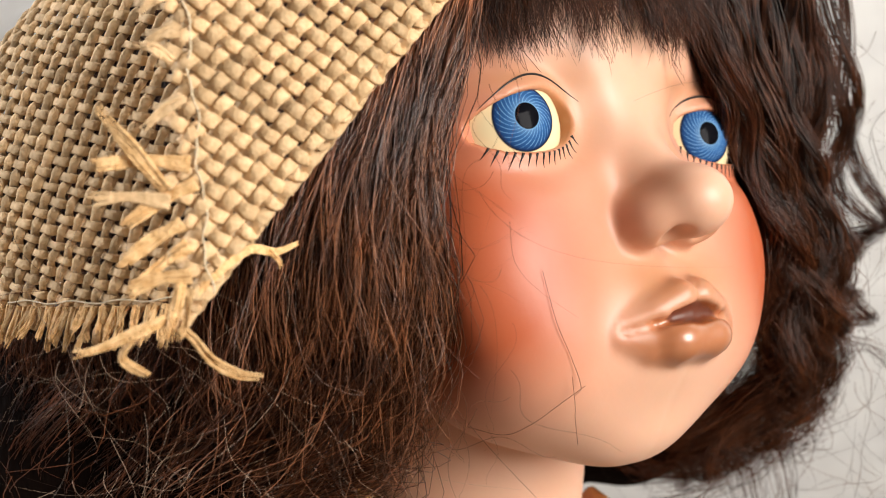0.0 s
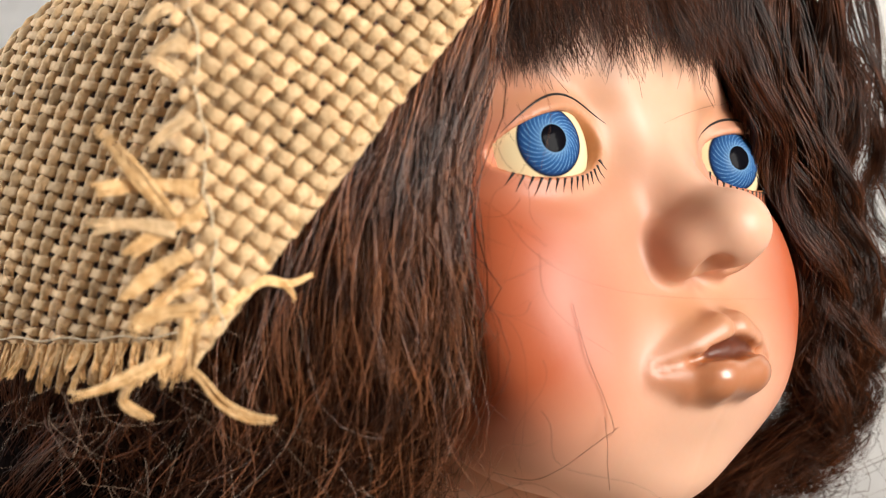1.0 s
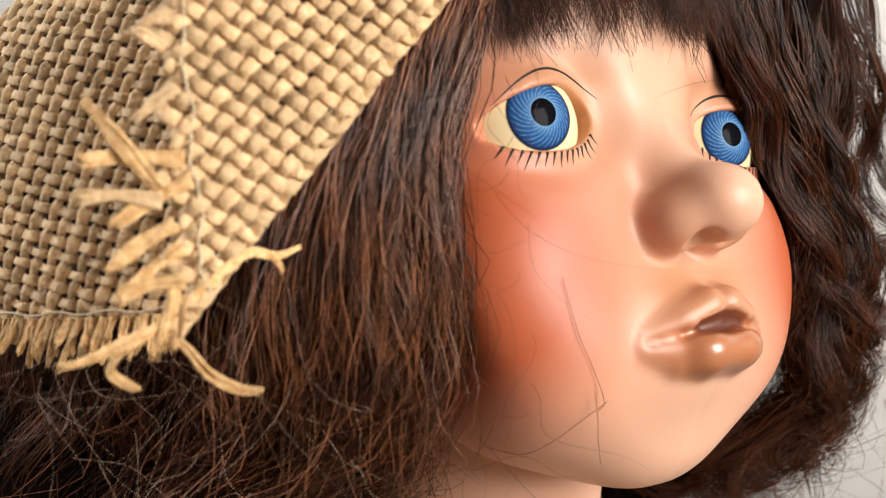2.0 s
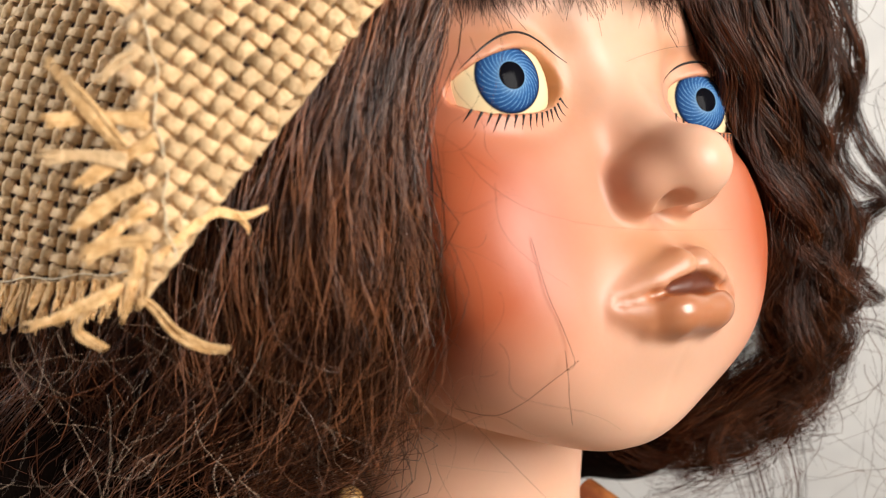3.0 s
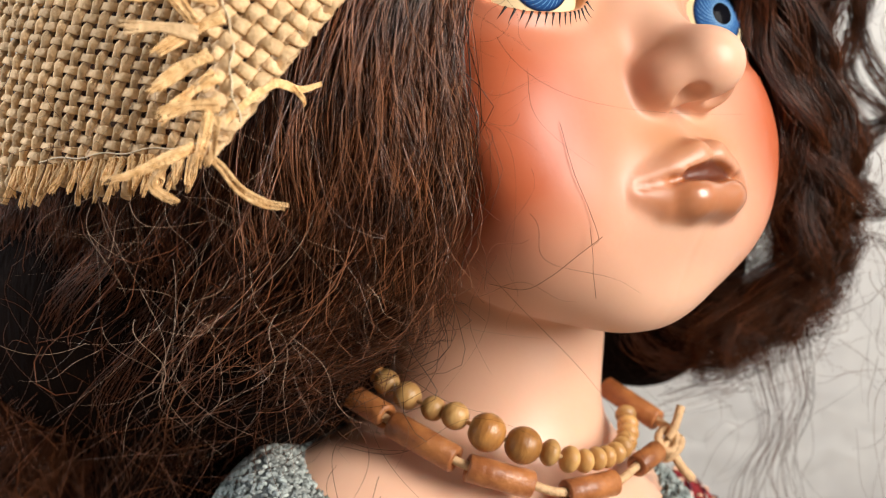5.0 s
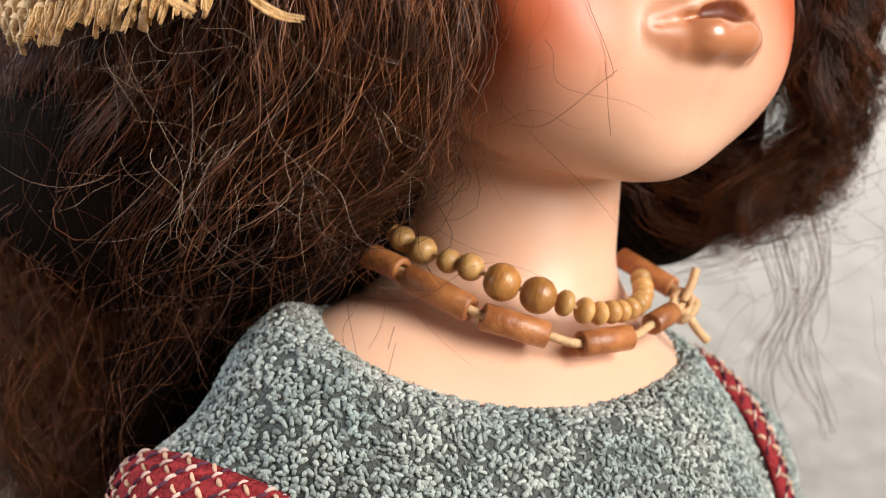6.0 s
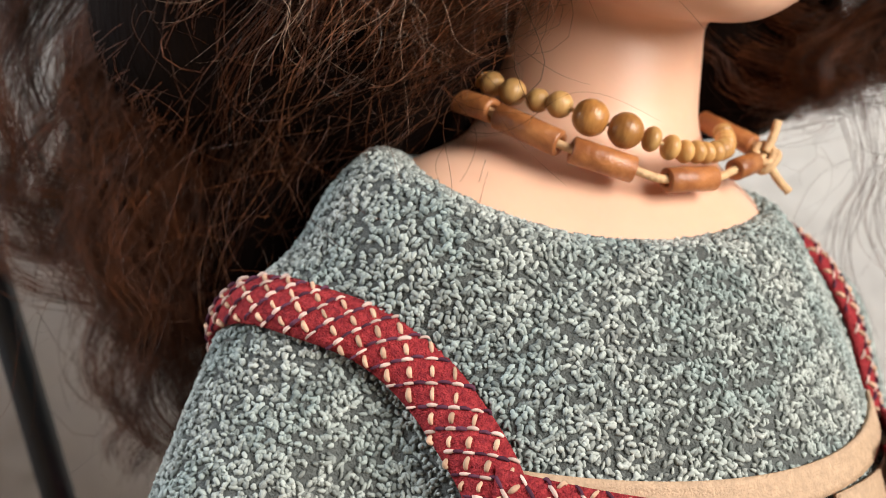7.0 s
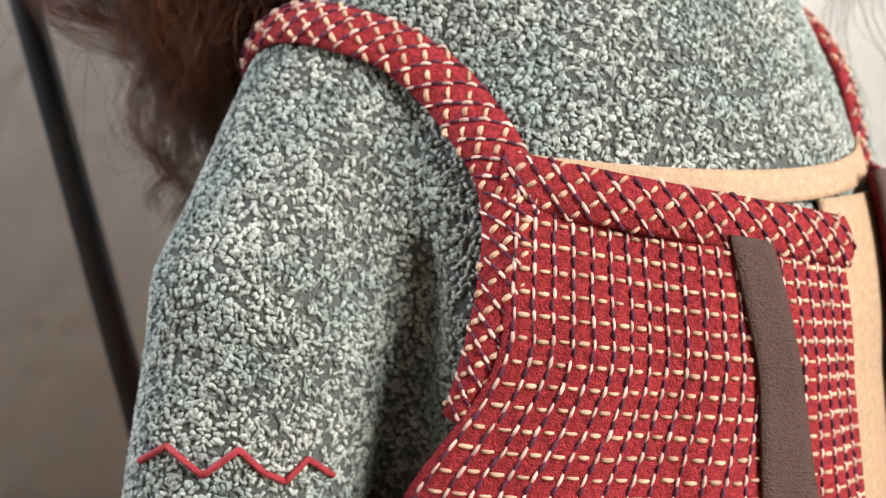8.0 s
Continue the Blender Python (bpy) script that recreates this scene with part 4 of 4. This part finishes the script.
def spindles(points, normals, length, radius, rng, sides=4):
    n = len(points)
    T = rng.normal(size=(n, 3))
    T -= (T * normals).sum(1)[:, None] * normals * 0.7
    T /= np.linalg.norm(T, axis=1)[:, None]
    k = np.array((-0.5, -0.26, 0.26, 0.5))
    L = length * rng.uniform(0.6, 1.35, n)
    bend = normals * (radius * 0.7)
    P = points[:, None] + T[:, None] * (k[None, :, None] * L[:, None, None]) + bend[:, None] * (np.array((-0.4, 0.7, 0.7, -0.4))[None, :, None])
    r = radius * rng.uniform(0.7, 1.4, n)[:, None] * np.array((0.06, 1.0, 1.0, 0.06))[None]
    return tubes(P, r, sides, 1.0, up=(0.3, -0.8, 0.5), caps=False)


def surface_points(v, f, count, rng, keep):
    f = np.asarray(f)
    tri = np.concatenate([f[:, [0, 1, 2]], f[:, [0, 2, 3]]])
    a, b, c = v[tri[:, 0]], v[tri[:, 1]], v[tri[:, 2]]
    nrm = np.cross(b - a, c - a)
    area = np.linalg.norm(nrm, axis=1) + 1e-15
    nrm = nrm / area[:, None]
    ok = keep((a + b + c) / 3, nrm)
    w = area * ok
    i = rng.choice(len(tri), count, p=w / w.sum())
    s, t = rng.uniform(size=(2, count))
    s2 = np.sqrt(s)
    return a[i] * (1 - s2)[:, None] + b[i] * (s2 * (1 - t))[:, None] + c[i] * (s2 * t)[:, None], nrm[i]


def build_sweater():
    sw = thing("sweater", "grey-green boucle knit sweater with a wide neckline", "sweater", (0.0, 0.30, 0.12))
    inv = -np.array(sw.location)
    rng = np.random.default_rng(21)
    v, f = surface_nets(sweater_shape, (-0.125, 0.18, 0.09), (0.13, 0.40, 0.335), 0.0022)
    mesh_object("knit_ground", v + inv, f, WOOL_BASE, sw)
    keep = lambda p, n: (n[:, 1] < 0.3) & (p[:, 2] > 0.158) & (n[:, 2] > -0.5)
    p, n = surface_points(v, f, 40000, rng, keep)
    v2, f2 = spindles(p, n, 0.0020, 0.00050, rng)
    tagged(mesh_object("wool_loop", v2 + inv, f2, WOOL, sw), "curly flecked wool loops", kind="stuff")
    pts = [(-0.103, 0.205, 0.174), (-0.095, 0.196, 0.180), (-0.083, 0.187, 0.175), (-0.071, 0.184, 0.181), (-0.062, 0.186, 0.175), (-0.055, 0.189, 0.172), (-0.049, 0.194, 0.176), (-0.043, 0.203, 0.170)]
    path = np.concatenate([np.linspace(a, b, 6) for a, b in zip(pts[:-1], pts[1:])])
    for _ in range(12):
        g = np.stack([(sweater_shape(path + 0.0005 * np.eye(3)[i]) - sweater_shape(path - 0.0005 * np.eye(3)[i])) / 0.001 for i in range(3)], 1)
        path = path - 0.7 * (sweater_shape(path) - 0.0012)[:, None] * g
    ob = rods("zigzag_stitch", path[None], np.full((1, len(path)), 0.0008), RED_THREAD, sw, label="red embroidered zigzag")
    ob.data.transform(Matrix.Translation(inv))


build_sweater()


def body_point(phi, z, off=0.0):
    """A point on the front of the pinafore at an angle round the body (0 faces the viewer, positive towards the doll's front)."""
    sw = 0.085 * math.sqrt(max(0.05, 1 - ((z - 0.190) / 0.124) ** 2)) if z > 0.19 else 0.085 + min(0.19 - z, 0.06) * 0.10 - max(0.0, 0.13 - z) * 0.10
    r = sw + 0.0025 + off
    return np.array((-0.004 + 1.02 * r * math.sin(phi), 0.296 - r * math.cos(phi), z))


def cloth(name, grid, thick, mat, parent, inv, label=""):
    """A sheet of cloth with thickness from a grid of points (n, m, 3)."""
    n, m, _ = grid.shape
    du, dv = np.gradient(grid, axis=0), np.gradient(grid, axis=1)
    nr = np.cross(du, dv)
    nr /= np.linalg.norm(nr, axis=2, keepdims=True) + 1e-12
    V = np.concatenate([(grid + nr * thick / 2).reshape(-1, 3), (grid - nr * thick / 2).reshape(-1, 3)])
    q = lambda i, j: i * m + j
    o = n * m
    F = []
    for i in range(n - 1):
        for j in range(m - 1):
            F.append([q(i, j), q(i + 1, j), q(i + 1, j + 1), q(i, j + 1)])
            F.append([o + q(i, j + 1), o + q(i + 1, j + 1), o + q(i + 1, j), o + q(i, j)])
    for i in range(n - 1):
        F.append([q(i + 1, 0), q(i, 0), o + q(i, 0), o + q(i + 1, 0)])
        F.append([q(i, m - 1), q(i + 1, m - 1), o + q(i + 1, m - 1), o + q(i, m - 1)])
    for j in range(m - 1):
        F.append([q(0, j), q(0, j + 1), o + q(0, j + 1), o + q(0, j)])
        F.append([q(n - 1, j + 1), q(n - 1, j), o + q(n - 1, j), o + q(n - 1, j + 1)])
    return tagged(mesh_object(name, V + inv, F, mat, parent), label)


def bilinear(grid, a, b):
    n, m, _ = grid.shape
    x, y = np.clip(a, 0, 0.9999) * (n - 1), np.clip(b, 0, 0.9999) * (m - 1)
    i, j = x.astype(int), y.astype(int)
    s, t = (x - i)[..., None], (y - j)[..., None]
    return grid[i, j] * (1 - s) * (1 - t) + grid[i + 1, j] * s * (1 - t) + grid[i, j + 1] * (1 - s) * t + grid[i + 1, j + 1] * s * t


def bias_weave(grid, pitch, theta, side, lift, parent, inv, r=0.00054):
    """Pale floats and dark crossing yarns on a lattice turned by theta from the length of a cloth grid."""
    n, m, _ = grid.shape
    du, dv = np.gradient(grid, axis=0), np.gradient(grid, axis=1)
    nr = np.cross(du, dv)
    nr /= np.linalg.norm(nr, axis=2, keepdims=True) + 1e-12
    ln = np.linalg.norm(np.diff(grid[:, m // 2], axis=0), axis=1).sum()
    wd = np.linalg.norm(np.diff(grid[n // 2], axis=0), axis=1).sum()
    rng = np.random.default_rng(int(ln * 1e5))
    e = np.array((math.cos(theta), math.sin(theta)))
    g = np.array((-math.sin(theta), math.cos(theta)))
    k = np.linspace(-0.5, 0.5, 7)
    sets = {"pale_weave": [], "cross_weave": [], "dark_weave": []}
    reach = int(1.5 * (ln + wd) / pitch)
    for i in range(-reach, reach):
        for j in range(-reach, reach):
            for name, at, way, size in (("pale_weave", (i, j), e, 0.50), ("cross_weave", (i + 0.5, j), g, 0.56), ("dark_weave", (i + 0.5, j + 0.5), g, 0.55)):
                c = (at[0] * e + at[1] * g) * pitch + rng.normal(0, 0.04, 2) * pitch
                uv = c[None] + way[None] * (k * size * pitch * rng.uniform(0.85, 1.15))[:, None]
                a, b = uv[:, 0] / ln, uv[:, 1] / wd
                ok = (a > 0.004) & (a < 0.996) & (b > 0.01) & (b < 0.99)
                if ok.sum() < 4:
                    continue
                a, b = np.clip(a, 0.004, 0.996), np.clip(b, 0.01, 0.99)
                sets[name].append(bilinear(grid, a, b) + side * bilinear(nr, a, b) * (lift + 0.0006 * np.cos(k * np.pi)[:, None] - 0.0003))
    for name, mat, rr, label in (("pale_weave", PALE_YARN, r, "pale beige floats of the check"), ("cross_weave", PINK_YARN, r * 0.72, "pale pink crossing yarns"), ("dark_weave", PURPLE_YARN, r * 0.72, "dark purple crossing yarns")):
        P = np.array(sets[name])
        w = np.full(P.shape[:2], rr) * rng.uniform(0.75, 1.2, len(P))[:, None] * (0.6 + 0.5 * np.cos(k * 2.6))[None]
        v, f = tubes(P, w, 5, 0.75)
        tagged(mesh_object(name, v + inv, f, mat, parent), label, kind="stuff")


def smooth01(x):
    x = min(1.0, max(0.0, x))
    return x * x * (3 - 2 * x)


def build_dress():
    dr = thing("pinafore_dress", "red checked tweed pinafore with bias-cut straps and a brown ribbon", "dress", (0.0, 0.30, 0.0))
    inv = -np.array(dr.location)
    side = 1
    # skirt and lower body down to the floor
    zs = np.linspace(0.004, 0.150, 40)
    ph = np.linspace(-np.pi, np.pi, 97)
    g = np.array([[body_point(p, z, -0.0035) + 0.0 * np.array((0, 0, 0)) for z in zs] for p in ph])
    cloth("skirt", g, 0.0016, TWEED, dr, inv)
    # bib over the near half of the chest
    def bib(a, b):
        top = 0.2405 - 0.016 * a
        z = 0.140 + (top - 0.140) * b
        phi = -0.12 - 0.26 * smooth01((0.66 - b) / 0.5) * (1 - a) + a * (0.96 + 0.13 * (1 - b))
        fold = 0.0022 * math.sin(a * 9 + 2 * b) * (1 - a) + 0.0012 * math.sin(a * 23 + 3 * b) * (1 - b)
        return body_point(phi, z, 0.0025 + fold)
    g = np.array([[bib(a, b) for b in np.linspace(0, 1, 50)] for a in np.linspace(0, 1, 60)])
    cloth("bib", g, 0.0014, TWEED, dr, inv)
    bias_weave(g, 0.0047, 0.0, side, 0.0008, dr, inv)
    # bias strip along the top of the bib
    def strip(a, b):
        top = 0.2405 - 0.016 * a
        return body_point(-0.14 + a * 1.01, top - 0.003 + (b - 0.4) * 0.0115, 0.0045 - 0.0016 * (2 * b - 1) ** 2)
    g = np.array([[strip(a, b) for b in np.linspace(0, 1, 9)] for a in np.linspace(0, 1, 60)])
    cloth("bias_strip", g, 0.0016, TWEED, dr, inv)
    bias_weave(g, 0.0047, radians(40), side, 0.0010, dr, inv)
    # strap from the shoulder down to the side of the bib
    mid = spline([(-0.084, 0.284, 0.240), (-0.080, 0.272, 0.256), (-0.072, 0.256, 0.266), (-0.060, 0.240, 0.272), (-0.043, 0.228, 0.269), (-0.028, 0.218, 0.256), (-0.016, 0.212, 0.240), (-0.014, 0.208, 0.222), (-0.018, 0.208, 0.202), (-0.024, 0.210, 0.185)], 70)
    lift = np.interp(np.linspace(0, 1, 70), [0, 0.55, 0.7, 1.0], [0.0012, 0.0012, 0.0050, 0.0060])
    for _ in range(8):
        gr = np.stack([(sweater_shape(mid + 0.0005 * np.eye(3)[i]) - sweater_shape(mid - 0.0005 * np.eye(3)[i])) / 0.001 for i in range(3)], 1)
        mid = mid - 0.6 * np.clip(sweater_shape(mid) - lift, -0.01, 0.01)[:, None] * gr
    for _ in range(4):
        mid[1:-1] = (mid[:-2] + 2 * mid[1:-1] + mid[2:]) / 4
    T = np.gradient(mid, axis=0)
    T /= np.linalg.norm(T, axis=1)[:, None]
    out = mid - np.array((-0.010, 0.290, 0.215))
    out -= (out * T).sum(1)[:, None] * T
    out /= np.linalg.norm(out, axis=1)[:, None]
    W = np.cross(T, out)
    b = np.linspace(-1, 1, 9)
    half = np.interp(np.linspace(0, 1, 70), [0, 0.2, 0.6, 0.8, 1], [0.0055, 0.0060, 0.0064, 0.0060, 0.0035])
    g = mid[:, None] + W[:, None] * (b[None, :, None] * half[:, None, None]) + out[:, None] * (0.0022 * (1 - b ** 2))[None, :, None]
    cloth("strap", g, 0.0018, TWEED, dr, inv)
    sgn = 1 if np.dot(np.cross(np.gradient(g, axis=0)[30, 4], np.gradient(g, axis=1)[30, 4]), out[30]) > 0 else -1
    bias_weave(g, 0.0047, radians(-40 * sgn), sgn, 0.0011, dr, inv)
    # lining edge above the bib and the pale panel beside it
    def lining(a, b):
        top = 0.2425 - 0.010 * math.sin(a * 2.2) + 0.010 * a
        return body_point(-0.13 + a * 1.52, top - 0.006 + b * 0.0075, 0.0005)
    g = np.array([[lining(a, b) for b in np.linspace(0, 1, 6)] for a in np.linspace(0, 1, 60)])
    cloth("lining_edge", g, 0.0012, LINING, dr, inv, "beige ribbed lining tape")
    g = np.array([[body_point(0.80 + 0.65 * a, 0.150 + b * 0.083, 0.0015) for b in np.linspace(0, 1, 20)] for a in np.linspace(0, 1, 20)])
    cloth("front_panel", g, 0.0012, LINING, dr, inv, "smooth beige cloth panel")
    # the other half of the bib and its strap
    g = np.array([[body_point(1.22 + 0.95 * a - 0.10 * b, 0.150 + b * 0.088, 0.004) for b in np.linspace(0, 1, 30)] for a in np.linspace(0, 1, 30)])
    cloth("bib", g, 0.0016, TWEED, dr, inv)
    bias_weave(g, 0.0047, 0.0, side, 0.0008, dr, inv)
    g = np.array([[body_point(1.17 + 0.09 * a - 0.10 * b, 0.150 + b * 0.089, 0.0065) for b in np.linspace(0, 1, 30)] for a in np.linspace(0, 1, 5)])
    cloth("ribbon", g, 0.0016, RIBBON, dr, inv)
    mid = spline([(0.056, 0.322, 0.284), (0.066, 0.308, 0.274), (0.076, 0.300, 0.258), (0.083, 0.296, 0.240), (0.087, 0.292, 0.225)], 40)
    for _ in range(8):
        gr = np.stack([(sweater_shape(mid + 0.0005 * np.eye(3)[i]) - sweater_shape(mid - 0.0005 * np.eye(3)[i])) / 0.001 for i in range(3)], 1)
        mid = mid - 0.6 * np.clip(sweater_shape(mid) - 0.0012, -0.01, 0.01)[:, None] * gr
    W = np.array((0.35, 0.9, 0.1)) * 0.0050
    bb = np.linspace(-1, 1, 7)
    g = mid[:, None] + W[None, None] * bb[None, :, None] + gr[:, None] * 0.0016 * (1 - bb ** 2)[None, :, None]
    cloth("strap", g, 0.0016, TWEED, dr, inv)
    bias_weave(g, 0.0047, radians(40), 1, 0.0010, dr, inv)
    # brown ribbon down the bib
    g = np.array([[bib(0.57 + 0.13 * a + 0.15 * (1 - b), b * 0.95) + np.array((0.0008, -0.0018, 0)) for b in np.linspace(0, 1, 40)] for a in np.linspace(0, 1, 6)])
    cloth("ribbon", g, 0.001, RIBBON, dr, inv, "dark brown woven ribbon")


build_dress()


# ---- necklaces ----
def bead_mesh(r, flat=1.0):
    bm = bmesh.new()
    bmesh.ops.create_uvsphere(bm, u_segments=20, v_segments=14, radius=r)
    for v in bm.verts:
        v.co.z = max(-0.93 * r, min(0.93 * r, v.co.z)) * flat
    return bm


def aim(ob, at, direction):
    ob.matrix_basis = Matrix.Translation(Vector(at)) @ Vector(direction).to_track_quat("Z", "Y").to_matrix().to_4x4()


def build_necklaces():
    nk = thing("bead_necklace", "necklace of round honey-coloured wooden beads round the neck", "necklace")
    pts = [(-0.033, 0.300, 0.331), (-0.030, 0.293, 0.329), (-0.026, 0.287, 0.326), (-0.022, 0.280, 0.324), (-0.018, 0.275, 0.322), (-0.013, 0.270, 0.320), (-0.007, 0.266, 0.318), (-0.002, 0.263, 0.317), (0.005, 0.260, 0.314), (0.013, 0.260, 0.311), (0.019, 0.261, 0.309), (0.0235, 0.2625, 0.307), (0.027, 0.2645, 0.306), (0.030, 0.267, 0.3058), (0.0325, 0.2695, 0.3055), (0.035, 0.2725, 0.3055), (0.037, 0.276, 0.3058), (0.0385, 0.280, 0.306), (0.0395, 0.284, 0.307), (0.040, 0.288, 0.308), (0.040, 0.292, 0.3095)]
    size = [2.6, 2.6, 2.6, 2.7, 2.9, 3.1, 2.7, 3.0, 4.1, 4.0, 2.9, 2.9, 2.6, 2.6, 2.5, 2.5, 2.5, 2.5, 2.5, 2.5, 2.5]
    for i, (p, r) in enumerate(zip(pts, size)):
        a, b = np.array(pts[max(0, i - 1)]), np.array(pts[min(len(pts) - 1, i + 1)])
        ob = part("bead", bead_mesh(r * 1.07 / 1000, 1.0 if i < 10 else 0.72), BEAD if i in (0, 1, 3, 8, 9) else PALE_BEAD, nk)
        aim(ob, p, b - a)
    rods("string", spline(pts, 80)[None], np.full((1, 80), 0.0005), CORD, nk)
    tk = thing("tube_necklace", "cord necklace of reddish wooden tube beads with a knotted end", "necklace")
    tubes_at = [((-0.047, 0.307, 0.331), (-0.0355, 0.288, 0.3212), 3.0), ((-0.034, 0.286, 0.3205), (-0.0175, 0.268, 0.3155), 3.0), ((-0.0165, 0.2665, 0.3145), (-0.002, 0.259, 0.308), 3.2), ((0.0005, 0.2575, 0.3068), (0.015, 0.2595, 0.302), 3.2), ((0.0225, 0.2615, 0.2995), (0.0345, 0.269, 0.2995), 3.0), ((0.0405, 0.2765, 0.3010), (0.0465, 0.284, 0.3025), 2.7), ((0.037, 0.310, 0.3125), (0.049, 0.299, 0.306), 2.8)]
    for a, b, r in tubes_at:
        a, b = np.array(a), np.array(b)
        ln = np.linalg.norm(b - a) / 2
        prof = [(0.45, -0.97), (0.55, -1), (0.9, -1), (1.0, -0.96), (1.0, 0.96), (0.9, 1), (0.55, 1), (0.45, 0.97)]
        bm = bmesh.new()
        rings = []
        for q, s in prof:
            rings.append([bm.verts.new((q * r / 1000 * math.cos(t * math.pi / 10), q * r / 1000 * math.sin(t * math.pi / 10), s * ln)) for t in range(20)])
        for r0, r1 in zip(rings, rings[1:] + rings[:1]):
            for t in range(20):
                bm.faces.new((r0[t], r0[(t + 1) % 20], r1[(t + 1) % 20], r1[t]))
        bmesh.ops.recalc_face_normals(bm, faces=bm.faces)
        aim(part("wooden_tube", bm, TUBE_WOOD, tk), (a + b) / 2, b - a)
    path = [(-0.047, 0.307, 0.331), (-0.034, 0.286, 0.3205), (-0.017, 0.267, 0.315), (-0.001, 0.2585, 0.3075), (0.015, 0.2595, 0.302), (0.0225, 0.2615, 0.2997), (0.0345, 0.269, 0.2995), (0.0405, 0.2765, 0.301), (0.048, 0.285, 0.303), (0.0505, 0.290, 0.306), (0.049, 0.299, 0.306), (0.037, 0.310, 0.3125)]
    rods("cord", spline(path, 120)[None], np.full((1, 120), 0.00105), CORD, tk, sides=8, label="pale cord")
    for k in range(2):
        th = np.linspace(0, 6.6, 40)
        c = np.array((0.0495 + 0.001 * k, 0.2865, 0.3045 - 0.002 * k))
        loop = c + np.stack([0.0022 * np.cos(th), 0.0018 * np.sin(th), 0.0022 * np.sin(th + k)], 1)
        rods("knot", loop[None], np.full((1, 40), 0.0011), CORD, tk, sides=8)
    rods("cord_end", spline([(0.0495, 0.286, 0.305), (0.0515, 0.287, 0.3085), (0.0530, 0.2885, 0.3125)], 14)[None], np.full((1, 14), 0.0011), CORD, tk, sides=8)
    rods("cord_end", spline([(0.0500, 0.286, 0.303), (0.0525, 0.2855, 0.2985), (0.0555, 0.2855, 0.2950)], 14)[None], np.full((1, 14), 0.0011), CORD, tk, sides=8)


build_necklaces()


# ---- the leaning pole ----
def build_pole():
    top, foot = np.array((-0.261, 0.350, 0.60)), np.array((-0.112, 0.350, 0.003))
    bm = bmesh.new()
    ln = np.linalg.norm(top - foot)
    bmesh.ops.create_cone(bm, cap_ends=True, segments=24, radius1=0.0052, radius2=0.0052, depth=ln)
    bmesh.ops.bevel(bm, geom=[e for e in bm.edges if len(e.link_faces) == 2 and e.calc_face_angle() > 1], offset=0.001, segments=2, affect="EDGES")
    ob = part("leaning_pole", bm, POLE, None)
    aim(ob, (top + foot) / 2, top - foot)
    tagged(ob, "thin black lacquered pole leaning beside the wall", "pole")


build_pole()
